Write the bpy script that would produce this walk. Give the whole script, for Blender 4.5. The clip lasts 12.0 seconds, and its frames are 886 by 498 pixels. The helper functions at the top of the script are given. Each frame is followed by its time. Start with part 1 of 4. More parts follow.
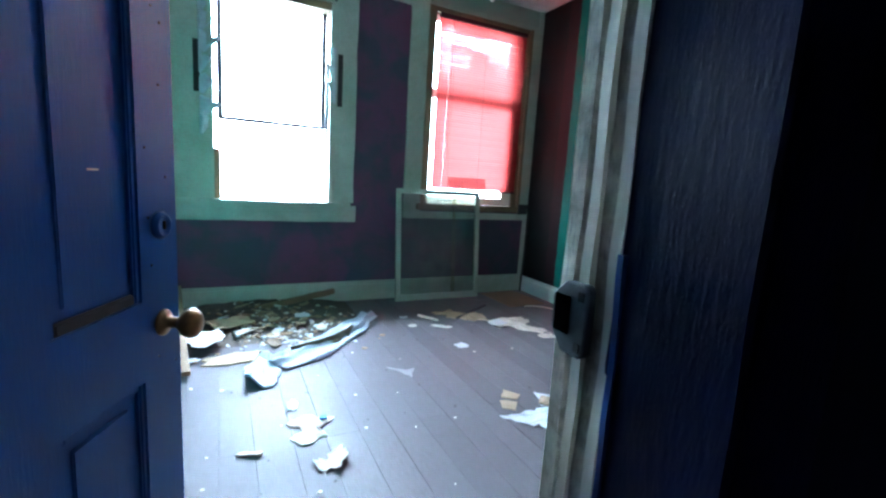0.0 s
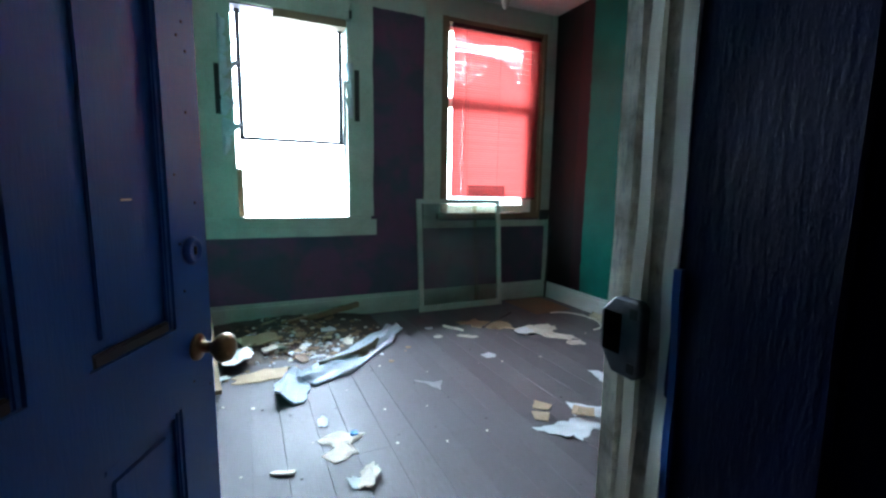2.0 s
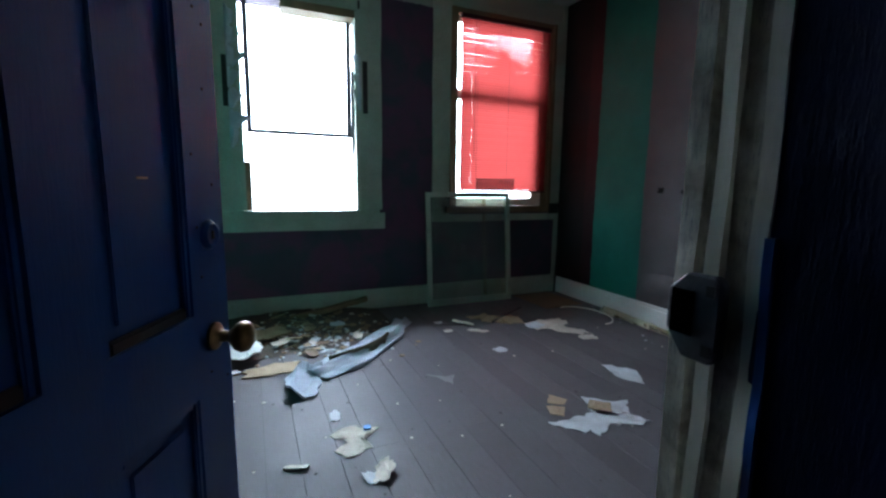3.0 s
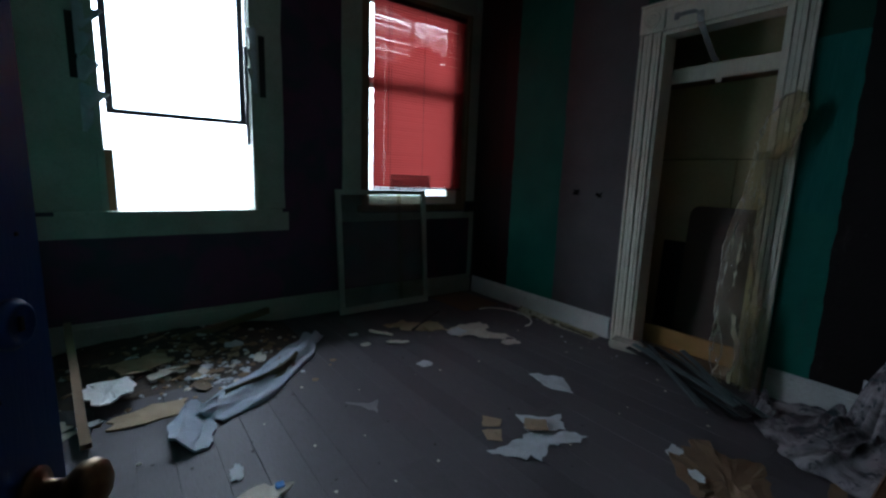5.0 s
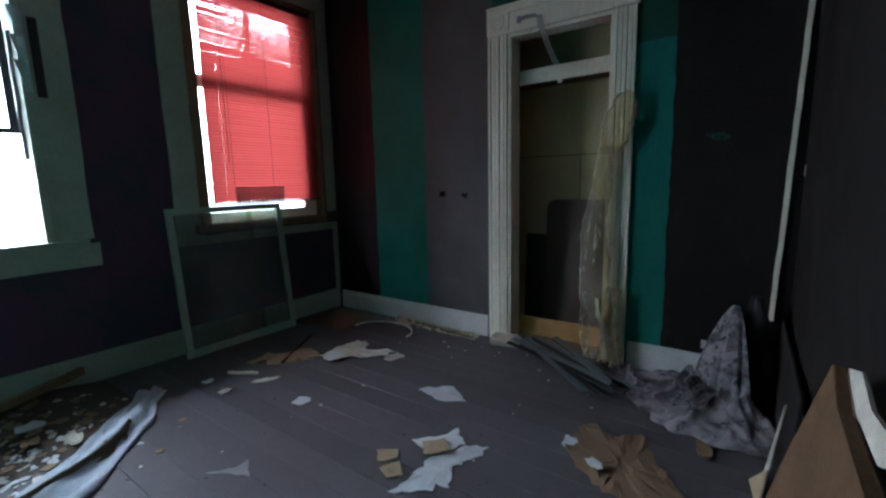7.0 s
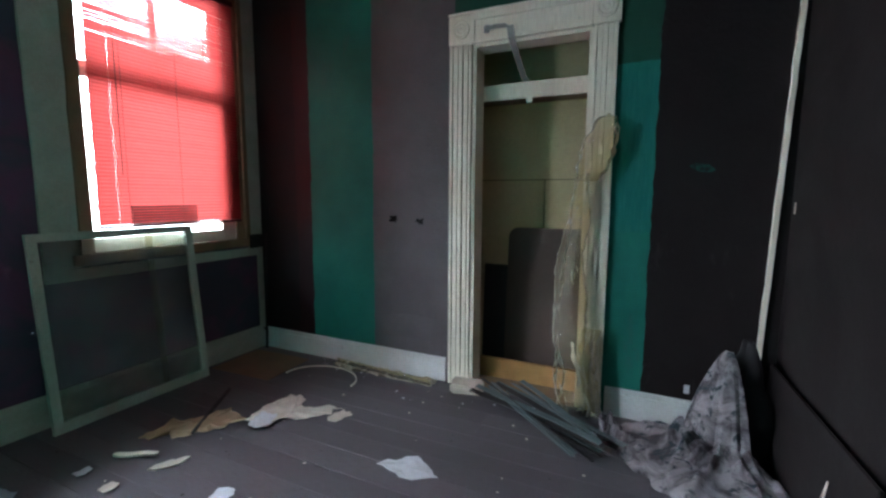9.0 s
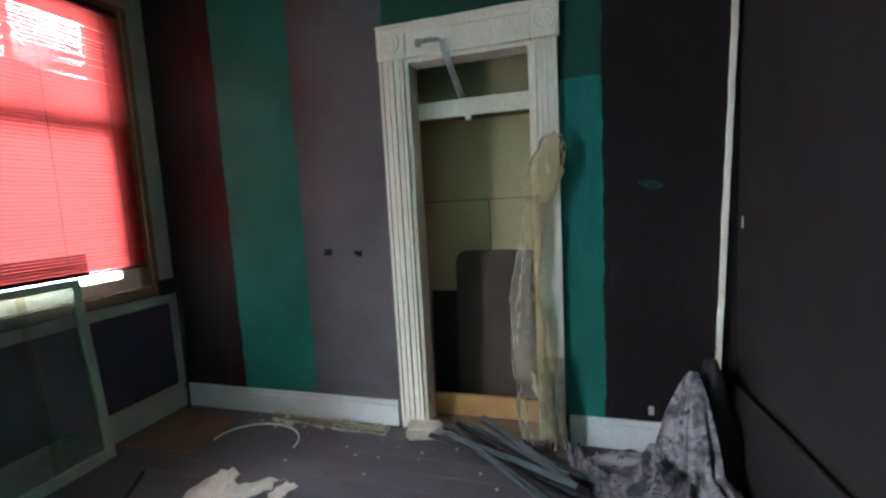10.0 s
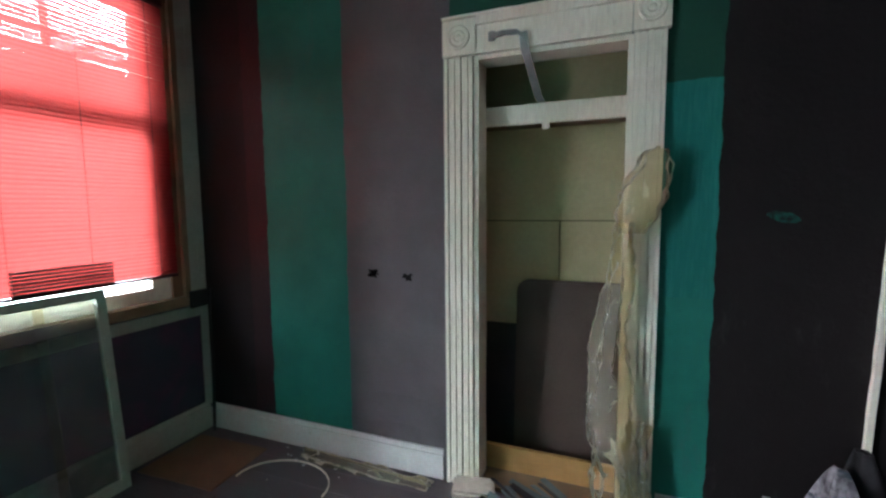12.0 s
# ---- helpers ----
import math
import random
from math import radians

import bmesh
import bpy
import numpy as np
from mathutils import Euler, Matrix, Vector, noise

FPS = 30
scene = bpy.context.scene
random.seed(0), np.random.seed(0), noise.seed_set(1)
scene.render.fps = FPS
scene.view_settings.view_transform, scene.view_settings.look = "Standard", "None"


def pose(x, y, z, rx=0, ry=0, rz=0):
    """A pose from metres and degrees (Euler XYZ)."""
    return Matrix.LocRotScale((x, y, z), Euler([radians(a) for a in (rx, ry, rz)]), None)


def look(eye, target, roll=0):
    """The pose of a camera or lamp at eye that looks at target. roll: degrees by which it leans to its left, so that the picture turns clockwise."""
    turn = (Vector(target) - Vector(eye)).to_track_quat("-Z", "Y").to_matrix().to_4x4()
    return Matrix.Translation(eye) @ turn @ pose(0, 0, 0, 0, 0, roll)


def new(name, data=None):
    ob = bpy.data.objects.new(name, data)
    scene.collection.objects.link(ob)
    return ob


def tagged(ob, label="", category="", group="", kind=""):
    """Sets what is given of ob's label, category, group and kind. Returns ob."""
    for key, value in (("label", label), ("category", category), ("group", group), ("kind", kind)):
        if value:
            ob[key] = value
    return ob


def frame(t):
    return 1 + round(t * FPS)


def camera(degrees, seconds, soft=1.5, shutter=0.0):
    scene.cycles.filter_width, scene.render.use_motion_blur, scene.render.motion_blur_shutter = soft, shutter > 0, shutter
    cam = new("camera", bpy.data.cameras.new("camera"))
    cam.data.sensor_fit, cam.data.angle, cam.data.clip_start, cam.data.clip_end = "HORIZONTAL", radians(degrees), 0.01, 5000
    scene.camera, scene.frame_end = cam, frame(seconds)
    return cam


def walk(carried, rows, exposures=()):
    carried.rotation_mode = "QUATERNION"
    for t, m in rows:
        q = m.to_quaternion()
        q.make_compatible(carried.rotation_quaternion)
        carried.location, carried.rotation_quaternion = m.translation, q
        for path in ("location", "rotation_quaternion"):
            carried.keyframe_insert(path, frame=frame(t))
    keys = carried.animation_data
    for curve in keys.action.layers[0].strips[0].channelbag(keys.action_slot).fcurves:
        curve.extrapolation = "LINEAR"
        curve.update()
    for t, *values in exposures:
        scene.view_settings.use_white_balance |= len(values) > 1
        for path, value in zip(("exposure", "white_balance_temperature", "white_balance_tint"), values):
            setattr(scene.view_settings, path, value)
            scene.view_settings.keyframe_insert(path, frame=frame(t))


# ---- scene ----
cam = camera(90.6, 12.0, soft=2.5)
PATH = [
    (0, (0.046, 0.205, 1.078), (0.936, 1.97, 0.775), 3.6),
    (0.5, (0.032, 0.224, 1.07), (0.959, 1.964, 0.736), 3.9),
    (1, (0.051, 0.226, 1.083), (0.964, 1.979, 0.774), 2.8),
    (1.5, (0.042, 0.228, 1.089), (0.898, 2.014, 0.808), 1.4),
    (2, (0.036, 0.232, 1.087), (0.846, 2.041, 0.816), 0.9),
    (2.5, (0.018, 0.235, 1.094), (0.788, 2.064, 0.844), 0.6),
    (2.7, (0.017, 0.249, 1.058), (0.793, 2.072, 0.784), 0.7),
    (4.3, (-0.042, 0.488, 1.074), (1.091, 2.112, 0.813), 1.1),
    (4.5, (-0.030, 0.516, 1.124), (1.182, 2.066, 0.784), 2.0),
    (5, (0.034, 0.573, 1.128), (1.209, 2.158, 0.8), 2.0),
    (5.5, (0.057, 0.611, 1.114), (1.317, 2.099, 0.667), -2.2),
    (6, (0.086, 0.663, 1.127), (1.512, 2.034, 0.832), -2.9),
    (6.5, (0.135, 0.706, 1.119), (1.672, 1.951, 0.823), -3.6),
    (7, (0.138, 0.75, 1.13), (1.744, 1.902, 0.828), -1.3),
    (7.2, (0.134, 0.758, 1.139), (1.748, 1.884, 0.783), -1.5),
    (8.8, (0.326, 1.114, 1.177), (2.052, 2.1, 0.958), -1.5),
    (9, (0.367, 1.156, 1.189), (2.164, 2.002, 0.951), 0.3),
    (9.5, (0.524, 1.164, 1.218), (2.418, 1.795, 1.099), 1.2),
    (10, (0.567, 1.29, 1.31), (2.47, 1.863, 1.09), -3.1),
    (10.5, (0.677, 1.326, 1.333), (2.65, 1.547, 1.087), 1.8),
    (11, (0.761, 1.439, 1.403), (2.684, 1.963, 1.234), -4.4),
    (11.5, (0.843, 1.476, 1.361), (2.721, 2.157, 1.263), -1.1),
    (12, (0.873, 1.518, 1.38), (2.725, 2.247, 1.191), -0.5),
]
EXPOSURES = [(0.0, 1.3, 5200, 10), (1.0, 1.15, 5300, 10), (1.5, 0.9, 5400, 10), (2.0, 0.6, 5600, 10), (2.5, 0.1, 5700, 12), (4.3, -1.75, 5700, 14), (5.5, -2.2, 5700, 14),
             (7.0, -0.95, 5750, 15), (9.0, 0.1, 6050, 17), (10.0, 0.4, 6200, 18), (10.5, 0.55, 6200, 18), (11.0, 0.5, 6200, 18), (12.0, 0.36, 6250, 18)]
walk(cam, [(t, look(eye, target, roll)) for t, eye, target, roll in PATH], EXPOSURES)

# ---- world and light ----
world = bpy.data.worlds.new("sky")
scene.world = world
world.use_nodes = True
wn = world.node_tree
sky = wn.nodes.new("ShaderNodeTexSky")
sky.sky_type = "NISHITA"
sky.sun_disc = False
sky.sun_elevation, sky.sun_rotation = radians(40), radians(20)
wn.links.new(sky.outputs[0], wn.nodes["Background"].inputs[0])
wn.nodes["Background"].inputs[1].default_value = 0.12
sun = new("sun", bpy.data.lights.new("sun", "SUN"))
sun.data.energy, sun.data.angle, sun.data.color = 0.8, radians(12), (1.0, 0.95, 0.88)
sun.matrix_world = look((3, 12, 10), (1, 0, -2.6))
BACKDROP_GLOW = (25.0, 92.0)  # low haze, high sky


# ---- materials ----
def rgb(c):
    return (c[0], c[1], c[2], 1.0)


class Nodes:
    """Short spellings for building one node material."""

    def __init__(self, name):
        self.mat = bpy.data.materials.new(name)
        self.mat.use_nodes = True
        self.tree = self.mat.node_tree
        self.bsdf = self.tree.nodes["Principled BSDF"]
        self.out = self.tree.nodes["Material Output"]
        self.geo = self.add("ShaderNodeNewGeometry")
        self.coord = self.add("ShaderNodeTexCoord")

    def add(self, kind):
        return self.tree.nodes.new(kind)

    def link(self, a, b):
        self.tree.links.new(a, b)

    def noise(self, scale, detail=5.0, rough=0.6, stretch=None, space="world", warp=0.0):
        n = self.add("ShaderNodeTexNoise")
        n.inputs["Scale"].default_value, n.inputs["Detail"].default_value = scale, detail
        n.inputs["Roughness"].default_value, n.inputs["Distortion"].default_value = rough, warp
        src = self.geo.outputs["Position"] if space == "world" else self.coord.outputs["Object"]
        if stretch:
            m = self.add("ShaderNodeMapping")
            m.inputs["Scale"].default_value = stretch
            self.link(src, m.inputs[0])
            src = m.outputs[0]
        self.link(src, n.inputs["Vector"])
        return n.outputs["Fac"]

    def ramp(self, fac, lo, hi):
        r = self.add("ShaderNodeMapRange")
        r.inputs[1].default_value, r.inputs[2].default_value = lo, hi
        self.link(fac, r.inputs[0])
        return r.outputs[0]

    def mix(self, fac, a, b):
        m = self.add("ShaderNodeMix")
        m.data_type = "RGBA"
        for value, socket in ((fac, m.inputs[0]), (a, m.inputs[6]), (b, m.inputs[7])):
            if isinstance(value, (int, float)):
                socket.default_value = value
            elif isinstance(value, tuple):
                socket.default_value = rgb(value)
            else:
                self.link(value, socket)
        return m.outputs[2]

    def math(self, op, a, b=0.0):
        m = self.add("ShaderNodeMath")
        m.operation = op
        for value, socket in ((a, m.inputs[0]), (b, m.inputs[1])):
            if isinstance(value, (int, float)):
                socket.default_value = value
            else:
                self.link(value, socket)
        return m.outputs[0]

    def axis(self, which):
        s = self.add("ShaderNodeSeparateXYZ")
        self.link(self.geo.outputs["Position"], s.inputs[0])
        return s.outputs[which]

    def band(self, value, lo, hi):
        return self.math("MULTIPLY", self.math("GREATER_THAN", value, lo), self.math("LESS_THAN", value, hi))

    def bump(self, fac, strength, dist=0.01):
        b = self.add("ShaderNodeBump")
        b.inputs["Strength"].default_value, b.inputs["Distance"].default_value = strength, dist
        self.link(fac, b.inputs["Height"])
        self.link(b.outputs[0], self.bsdf.inputs["Normal"])

    def finish(self, colour, rough=0.7, metal=0.0, gloss=0.3):
        self.bsdf.inputs["Specular IOR Level"].default_value = gloss
        if isinstance(colour, tuple):
            self.bsdf.inputs["Base Color"].default_value = rgb(colour)
        else:
            self.link(colour, self.bsdf.inputs["Base Color"])
        if isinstance(rough, float):
            self.bsdf.inputs["Roughness"].default_value = rough
        else:
            self.link(rough, self.bsdf.inputs["Roughness"])
        self.bsdf.inputs["Metallic"].default_value = metal
        return self.mat


def worn(name, a, b, dirt, rough=0.65, scale=3.0, grain=60.0, stretch=None, bump=0.25, metal=0.0, wear=0.6, space="world", gloss=0.3):
    """A worn surface: two tones at a large scale, specks of dirt at a small one, and fine relief."""
    n = Nodes(name)
    big = n.ramp(n.noise(scale, 6, 0.6, None, space, 0.4), 0.35, 0.65)
    fine = n.noise(grain, 6, 0.7, stretch, space)
    c = n.mix(big, a, b)
    c = n.mix(n.math("MULTIPLY", n.ramp(n.noise(scale * 5, 8, 0.75, stretch, space), wear, wear + 0.16), 0.8), c, dirt)
    c = n.mix(n.math("MULTIPLY", n.ramp(fine, 0.4, 0.75), 0.25), c, dirt)
    n.bump(fine, bump, 0.004)
    return n.finish(c, n.math("ADD", n.math("MULTIPLY", big, 0.15), rough - 0.07), metal, gloss)


def make_floor_paint():
    n = Nodes("worn grey-mauve floor paint")
    info = n.add("ShaderNodeObjectInfo")
    grain = n.noise(24, 7, 0.65, (9, 0.7, 1))
    c = n.mix(info.outputs["Random"], (0.068, 0.061, 0.066), (0.094, 0.086, 0.092))
    c = n.mix(n.math("MULTIPLY", n.ramp(grain, 0.42, 0.70), 0.7), c, (0.056, 0.046, 0.044))
    dust = n.ramp(n.noise(1.6, 7, 0.65, None, "world", 0.6), 0.42, 0.68)
    c = n.mix(n.math("MULTIPLY", dust, 0.45), c, (0.128, 0.119, 0.128))
    c = n.mix(n.ramp(n.noise(14, 8, 0.7), 0.66, 0.74), c, (0.055, 0.045, 0.042))
    n.bump(grain, 0.35, 0.004)
    return n.finish(c, n.math("ADD", 0.48, n.math("MULTIPLY", dust, 0.25)), 0.0, 0.22)


def make_stripes():
    """Painted stripes of the closet wall: near-black brown and teal, with a fresher teal patch. The brown also carries
    painted light falloff.
    """
    n = Nodes("striped teal and dark brown wall paint")
    wob = n.math("MULTIPLY", n.math("SUBTRACT", n.noise(9, 4), 0.5), 0.03)
    y = n.math("ADD", n.axis(1), wob)
    z = n.math("ADD", n.axis(2), wob)
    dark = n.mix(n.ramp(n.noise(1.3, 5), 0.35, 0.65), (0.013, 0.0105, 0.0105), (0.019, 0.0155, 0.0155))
    # Window light painted in: brown is lighter past y 1.8, near-black before it.
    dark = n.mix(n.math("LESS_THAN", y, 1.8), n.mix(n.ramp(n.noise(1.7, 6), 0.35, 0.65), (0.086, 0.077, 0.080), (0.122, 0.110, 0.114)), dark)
    # Corner stripe coloured nearer black to hold down the blind's red cast.
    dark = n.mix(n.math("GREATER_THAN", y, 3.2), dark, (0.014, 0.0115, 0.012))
    # Maroon edge paints the blind's red reflection onto the stripe.
    dark = n.mix(n.math("MULTIPLY", n.band(y, 3.38, 3.52), 0.3), dark, (0.055, 0.016, 0.021))
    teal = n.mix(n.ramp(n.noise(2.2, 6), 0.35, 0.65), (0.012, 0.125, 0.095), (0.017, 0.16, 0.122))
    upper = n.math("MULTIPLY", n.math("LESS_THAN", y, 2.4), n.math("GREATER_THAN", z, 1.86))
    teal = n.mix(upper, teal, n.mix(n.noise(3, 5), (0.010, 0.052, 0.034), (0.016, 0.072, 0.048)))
    patch = n.math("MULTIPLY", n.band(y, 1.155, 1.40), n.band(z, 1.01, 1.86))
    streak = n.ramp(n.noise(26, 5, 0.6, (1, 3, 0.25)), 0.45, 0.7)
    teal = n.mix(patch, teal, n.mix(n.math("MULTIPLY", streak, 0.5), (0.010, 0.14, 0.115), (0.03, 0.19, 0.16)))
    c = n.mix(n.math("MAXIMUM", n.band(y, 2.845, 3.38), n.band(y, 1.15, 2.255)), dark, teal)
    off_y = n.math("POWER", n.math("ABSOLUTE", n.math("MULTIPLY", n.math("SUBTRACT", y, 0.94), 19.0)), 2.0)
    off_z = n.math("POWER", n.math("ABSOLUTE", n.math("MULTIPLY", n.math("ADD", n.math("SUBTRACT", z, 1.145), n.math("MULTIPLY", y, -0.20)), 50.0)), 2.0)
    blot = n.math("LESS_THAN", n.math("ADD", off_y, off_z), n.math("MULTIPLY", n.noise(24, 5), 2.0))
    c = n.mix(n.math("MULTIPLY", blot, n.ramp(n.noise(30, 5), 0.35, 0.6)), c, (0.010, 0.10, 0.078))
    scuff = n.ramp(n.noise(5, 9, 0.75, (1, 1, 0.4)), 0.60, 0.72)
    c = n.mix(n.math("MULTIPLY", scuff, 0.28), c, (0.085, 0.076, 0.077))
    n.bump(n.math("ADD", n.noise(45, 6, 0.6), n.math("MULTIPLY", n.noise(4.5, 4, 0.55), 3.0)), 0.3, 0.008)
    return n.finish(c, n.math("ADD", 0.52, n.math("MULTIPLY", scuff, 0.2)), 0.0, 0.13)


def make_window_wall():
    n = Nodes("blotched purple and slate wall paint")
    c = n.mix(n.ramp(n.noise(2.6, 4, 0.5, None, "world", 0.8), 0.42, 0.58), (0.055, 0.056, 0.078), (0.115, 0.046, 0.09))
    c = n.mix(n.math("MULTIPLY", n.ramp(n.noise(7, 6, 0.65), 0.5, 0.7), 0.55), c, (0.04, 0.054, 0.062))
    wob = n.math("MULTIPLY", n.math("SUBTRACT", n.noise(11, 4), 0.5), 0.05)
    white = n.math("GREATER_THAN", n.math("ADD", n.axis(2), wob), 2.53)
    c = n.mix(white, c, n.mix(n.noise(5, 6), (0.50, 0.52, 0.44), (0.36, 0.37, 0.31)))
    n.bump(n.noise(40, 6), 0.25, 0.006)
    return n.finish(c, 0.62)


def make_blind():
    """Thin red vinyl that lets light through."""
    n = Nodes("red translucent vinyl")
    diff, trans, mixs = n.add("ShaderNodeBsdfPrincipled"), n.add("ShaderNodeBsdfTranslucent"), n.add("ShaderNodeMixShader")
    c = n.mix(n.noise(5, 5), (0.45, 0.025, 0.03), (0.52, 0.04, 0.04))
    n.link(c, diff.inputs["Base Color"])
    diff.inputs["Roughness"].default_value = 0.45
    trans.inputs[0].default_value = (0.145, 0.020, 0.017, 1)
    mixs.inputs[0].default_value = 0.55
    n.link(diff.outputs[0], mixs.inputs[1])
    n.link(trans.outputs[0], mixs.inputs[2])
    n.link(mixs.outputs[0], n.out.inputs[0])
    return n.mat


def make_clear(name, tint, clear, rough, crease=0.0):
    """Glass or plastic film: see-through with a gloss that grows at grazing angles."""
    n = Nodes(name)
    see, gloss, mixs, fres = n.add("ShaderNodeBsdfTransparent"), n.add("ShaderNodeBsdfPrincipled"), n.add("ShaderNodeMixShader"), n.add("ShaderNodeFresnel")
    see.inputs[0].default_value = rgb(tint)
    gloss.inputs["Base Color"].default_value = rgb([min(1, v * 0.8) for v in tint])
    gloss.inputs["Roughness"].default_value = rough
    fres.inputs[0].default_value = 1.5
    if crease:
        b = n.add("ShaderNodeBump")
        b.inputs["Strength"].default_value, b.inputs["Distance"].default_value = 0.9, 0.03
        n.link(n.noise(crease, 3, 0.5, (1, 1, 0.5), "world", 1.2), b.inputs["Height"])
        n.link(b.outputs[0], gloss.inputs["Normal"])
    dirt = n.math("MULTIPLY", n.ramp(n.noise(7, 7, 0.7), 0.35, 0.75), 2 * (1 - clear))
    fac = n.math("MINIMUM", n.math("ADD", dirt, fres.outputs[0]), 1.0)
    n.link(fac, mixs.inputs[0])
    n.link(see.outputs[0], mixs.inputs[1])
    n.link(gloss.outputs[0], mixs.inputs[2])
    n.link(mixs.outputs[0], n.out.inputs[0])
    return n.mat


def make_fabric(name, a, b, c):
    n = Nodes(name)
    col = n.mix(n.ramp(n.noise(7, 6, 0.65, None, "world", 1.0), 0.40, 0.60), a, b)
    col = n.mix(n.ramp(n.noise(12, 5, 0.6, (1.3, 0.8, 1), "world", 1.5), 0.56, 0.64), col, c)
    n.bump(n.noise(300, 2), 0.2, 0.002)
    return n.finish(col, 0.8)


def make_glow():
    n = Nodes("bright hazy daylight")
    e = n.add("ShaderNodeEmission")
    e.inputs[0].default_value = (0.82, 0.92, 1.0, 1)
    height = n.add("ShaderNodeMapRange")
    height.inputs[1].default_value, height.inputs[2].default_value = 0.8, 4.4
    height.inputs[3].default_value, height.inputs[4].default_value = BACKDROP_GLOW
    n.link(n.axis(2), height.inputs[0])
    n.link(height.outputs[0], e.inputs[1])
    n.link(e.outputs[0], n.out.inputs[0])
    return n.mat


FLOOR = make_floor_paint()
STRIPES = make_stripes()
WINDOW_WALL = make_window_wall()
RED = make_blind()
GLASS = make_clear("dusty window glass", (0.90, 0.94, 0.92), 0.90, 0.12)
FILM = make_clear("yellowed clear plastic film", (0.95, 0.91, 0.78), 0.95, 0.06, 30.0)
GLOW = make_glow()
TEAL = worn("teal wall paint", (0.014, 0.20, 0.145), (0.018, 0.24, 0.18), (0.02, 0.12, 0.1), 0.28, 2, 45, None, 0.2, wear=0.68, gloss=0.6)
BROWN_WALL = worn("dark brown wall paint", (0.013, 0.0105, 0.010), (0.018, 0.0145, 0.014), (0.036, 0.034, 0.032), 0.55, 1.5, 45, None, 0.2, wear=0.66, gloss=0.12)
TRIM = worn("chipped off-white gloss paint", (0.90, 0.85, 0.72), (0.82, 0.77, 0.63), (0.30, 0.23, 0.15), 0.45, 4, 70, (1, 1, 0.18), 0.5, wear=0.62)
TRIM_GREEN = worn("grubby greenish white paint", (0.50, 0.54, 0.44), (0.40, 0.43, 0.34), (0.22, 0.2, 0.14), 0.55, 4, 60, None, 0.35, wear=0.62)
BASE = worn("dusty white baseboard paint", (0.74, 0.74, 0.72), (0.62, 0.62, 0.60), (0.28, 0.25, 0.2), 0.5, 3, 60, None, 0.3, wear=0.62)
BARE_WOOD = worn("bare brown wood", (0.20, 0.13, 0.075), (0.27, 0.18, 0.10), (0.09, 0.06, 0.04), 0.7, 5, 50, (4, 4, 0.5), 0.5)
ORANGE_WOOD = worn("orange pine board", (0.52, 0.30, 0.11), (0.42, 0.23, 0.08), (0.2, 0.1, 0.04), 0.6, 5, 40, (1, 0.4, 5), 0.3)
PEELED = worn("weathered peeling jamb paint", (0.80, 0.74, 0.60), (0.34, 0.29, 0.21), (0.07, 0.075, 0.11), 0.6, 20, 60, (3, 3, 0.4), 0.9, wear=0.54)
BLUE = worn("glossy blue door paint", (0.010, 0.062, 0.24), (0.013, 0.078, 0.29), (0.007, 0.03, 0.13), 0.36, 2.5, 55, (4, 4, 0.4), 0.3, wear=0.66, space="object")
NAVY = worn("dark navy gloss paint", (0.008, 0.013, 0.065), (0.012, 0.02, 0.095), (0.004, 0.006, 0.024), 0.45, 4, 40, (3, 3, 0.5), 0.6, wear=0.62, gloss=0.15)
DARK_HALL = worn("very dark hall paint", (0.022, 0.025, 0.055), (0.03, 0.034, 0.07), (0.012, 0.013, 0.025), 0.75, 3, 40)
GROOVE = worn("grime in a moulding", (0.035, 0.03, 0.03), (0.05, 0.042, 0.04), (0.02, 0.018, 0.018), 0.85, 10, 60)
CEILING = worn("flaking ceiling paint", (0.62, 0.58, 0.56), (0.50, 0.46, 0.45), (0.3, 0.26, 0.25), 0.75, 3, 30, None, 0.3, wear=0.64)
TAN = worn("tan closet board", (0.62, 0.51, 0.30), (0.55, 0.45, 0.26), (0.34, 0.25, 0.14), 0.75, 3, 40, None, 0.15, wear=0.68)
BROWN_BOARD = worn("scuffed brown hardboard", (0.065, 0.040, 0.030), (0.085, 0.054, 0.042), (0.15, 0.12, 0.10), 0.55, 3, 60, (1, 1, 4), 0.2, wear=0.68)
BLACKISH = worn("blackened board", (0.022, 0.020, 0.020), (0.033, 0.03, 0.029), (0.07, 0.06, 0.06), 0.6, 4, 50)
BRASS = worn("tarnished brass", (0.30, 0.19, 0.085), (0.20, 0.12, 0.06), (0.07, 0.045, 0.03), 0.36, 30, 120, None, 0.2, metal=0.9)
STEEL = worn("dull grey steel", (0.13, 0.13, 0.14), (0.09, 0.09, 0.10), (0.05, 0.045, 0.04), 0.5, 25, 150, None, 0.2, metal=0.6)
PALE_METAL = worn("dull aluminium strip", (0.34, 0.33, 0.31), (0.22, 0.22, 0.21), (0.1, 0.1, 0.09), 0.4, 12, 90, None, 0.2, metal=0.7)
PAPER = worn("dirty white paper", (0.60, 0.63, 0.66), (0.48, 0.50, 0.52), (0.33, 0.31, 0.28), 0.85, 9, 70, None, 0.3, space="object")
PLASTER = worn("cream flakes of plaster", (0.62, 0.57, 0.48), (0.50, 0.45, 0.37), (0.30, 0.25, 0.19), 0.85, 12, 80, None, 0.4, space="object")
CARD = worn("tan cardboard", (0.40, 0.30, 0.19), (0.33, 0.24, 0.15), (0.2, 0.14, 0.09), 0.85, 6, 70, None, 0.25, space="object")
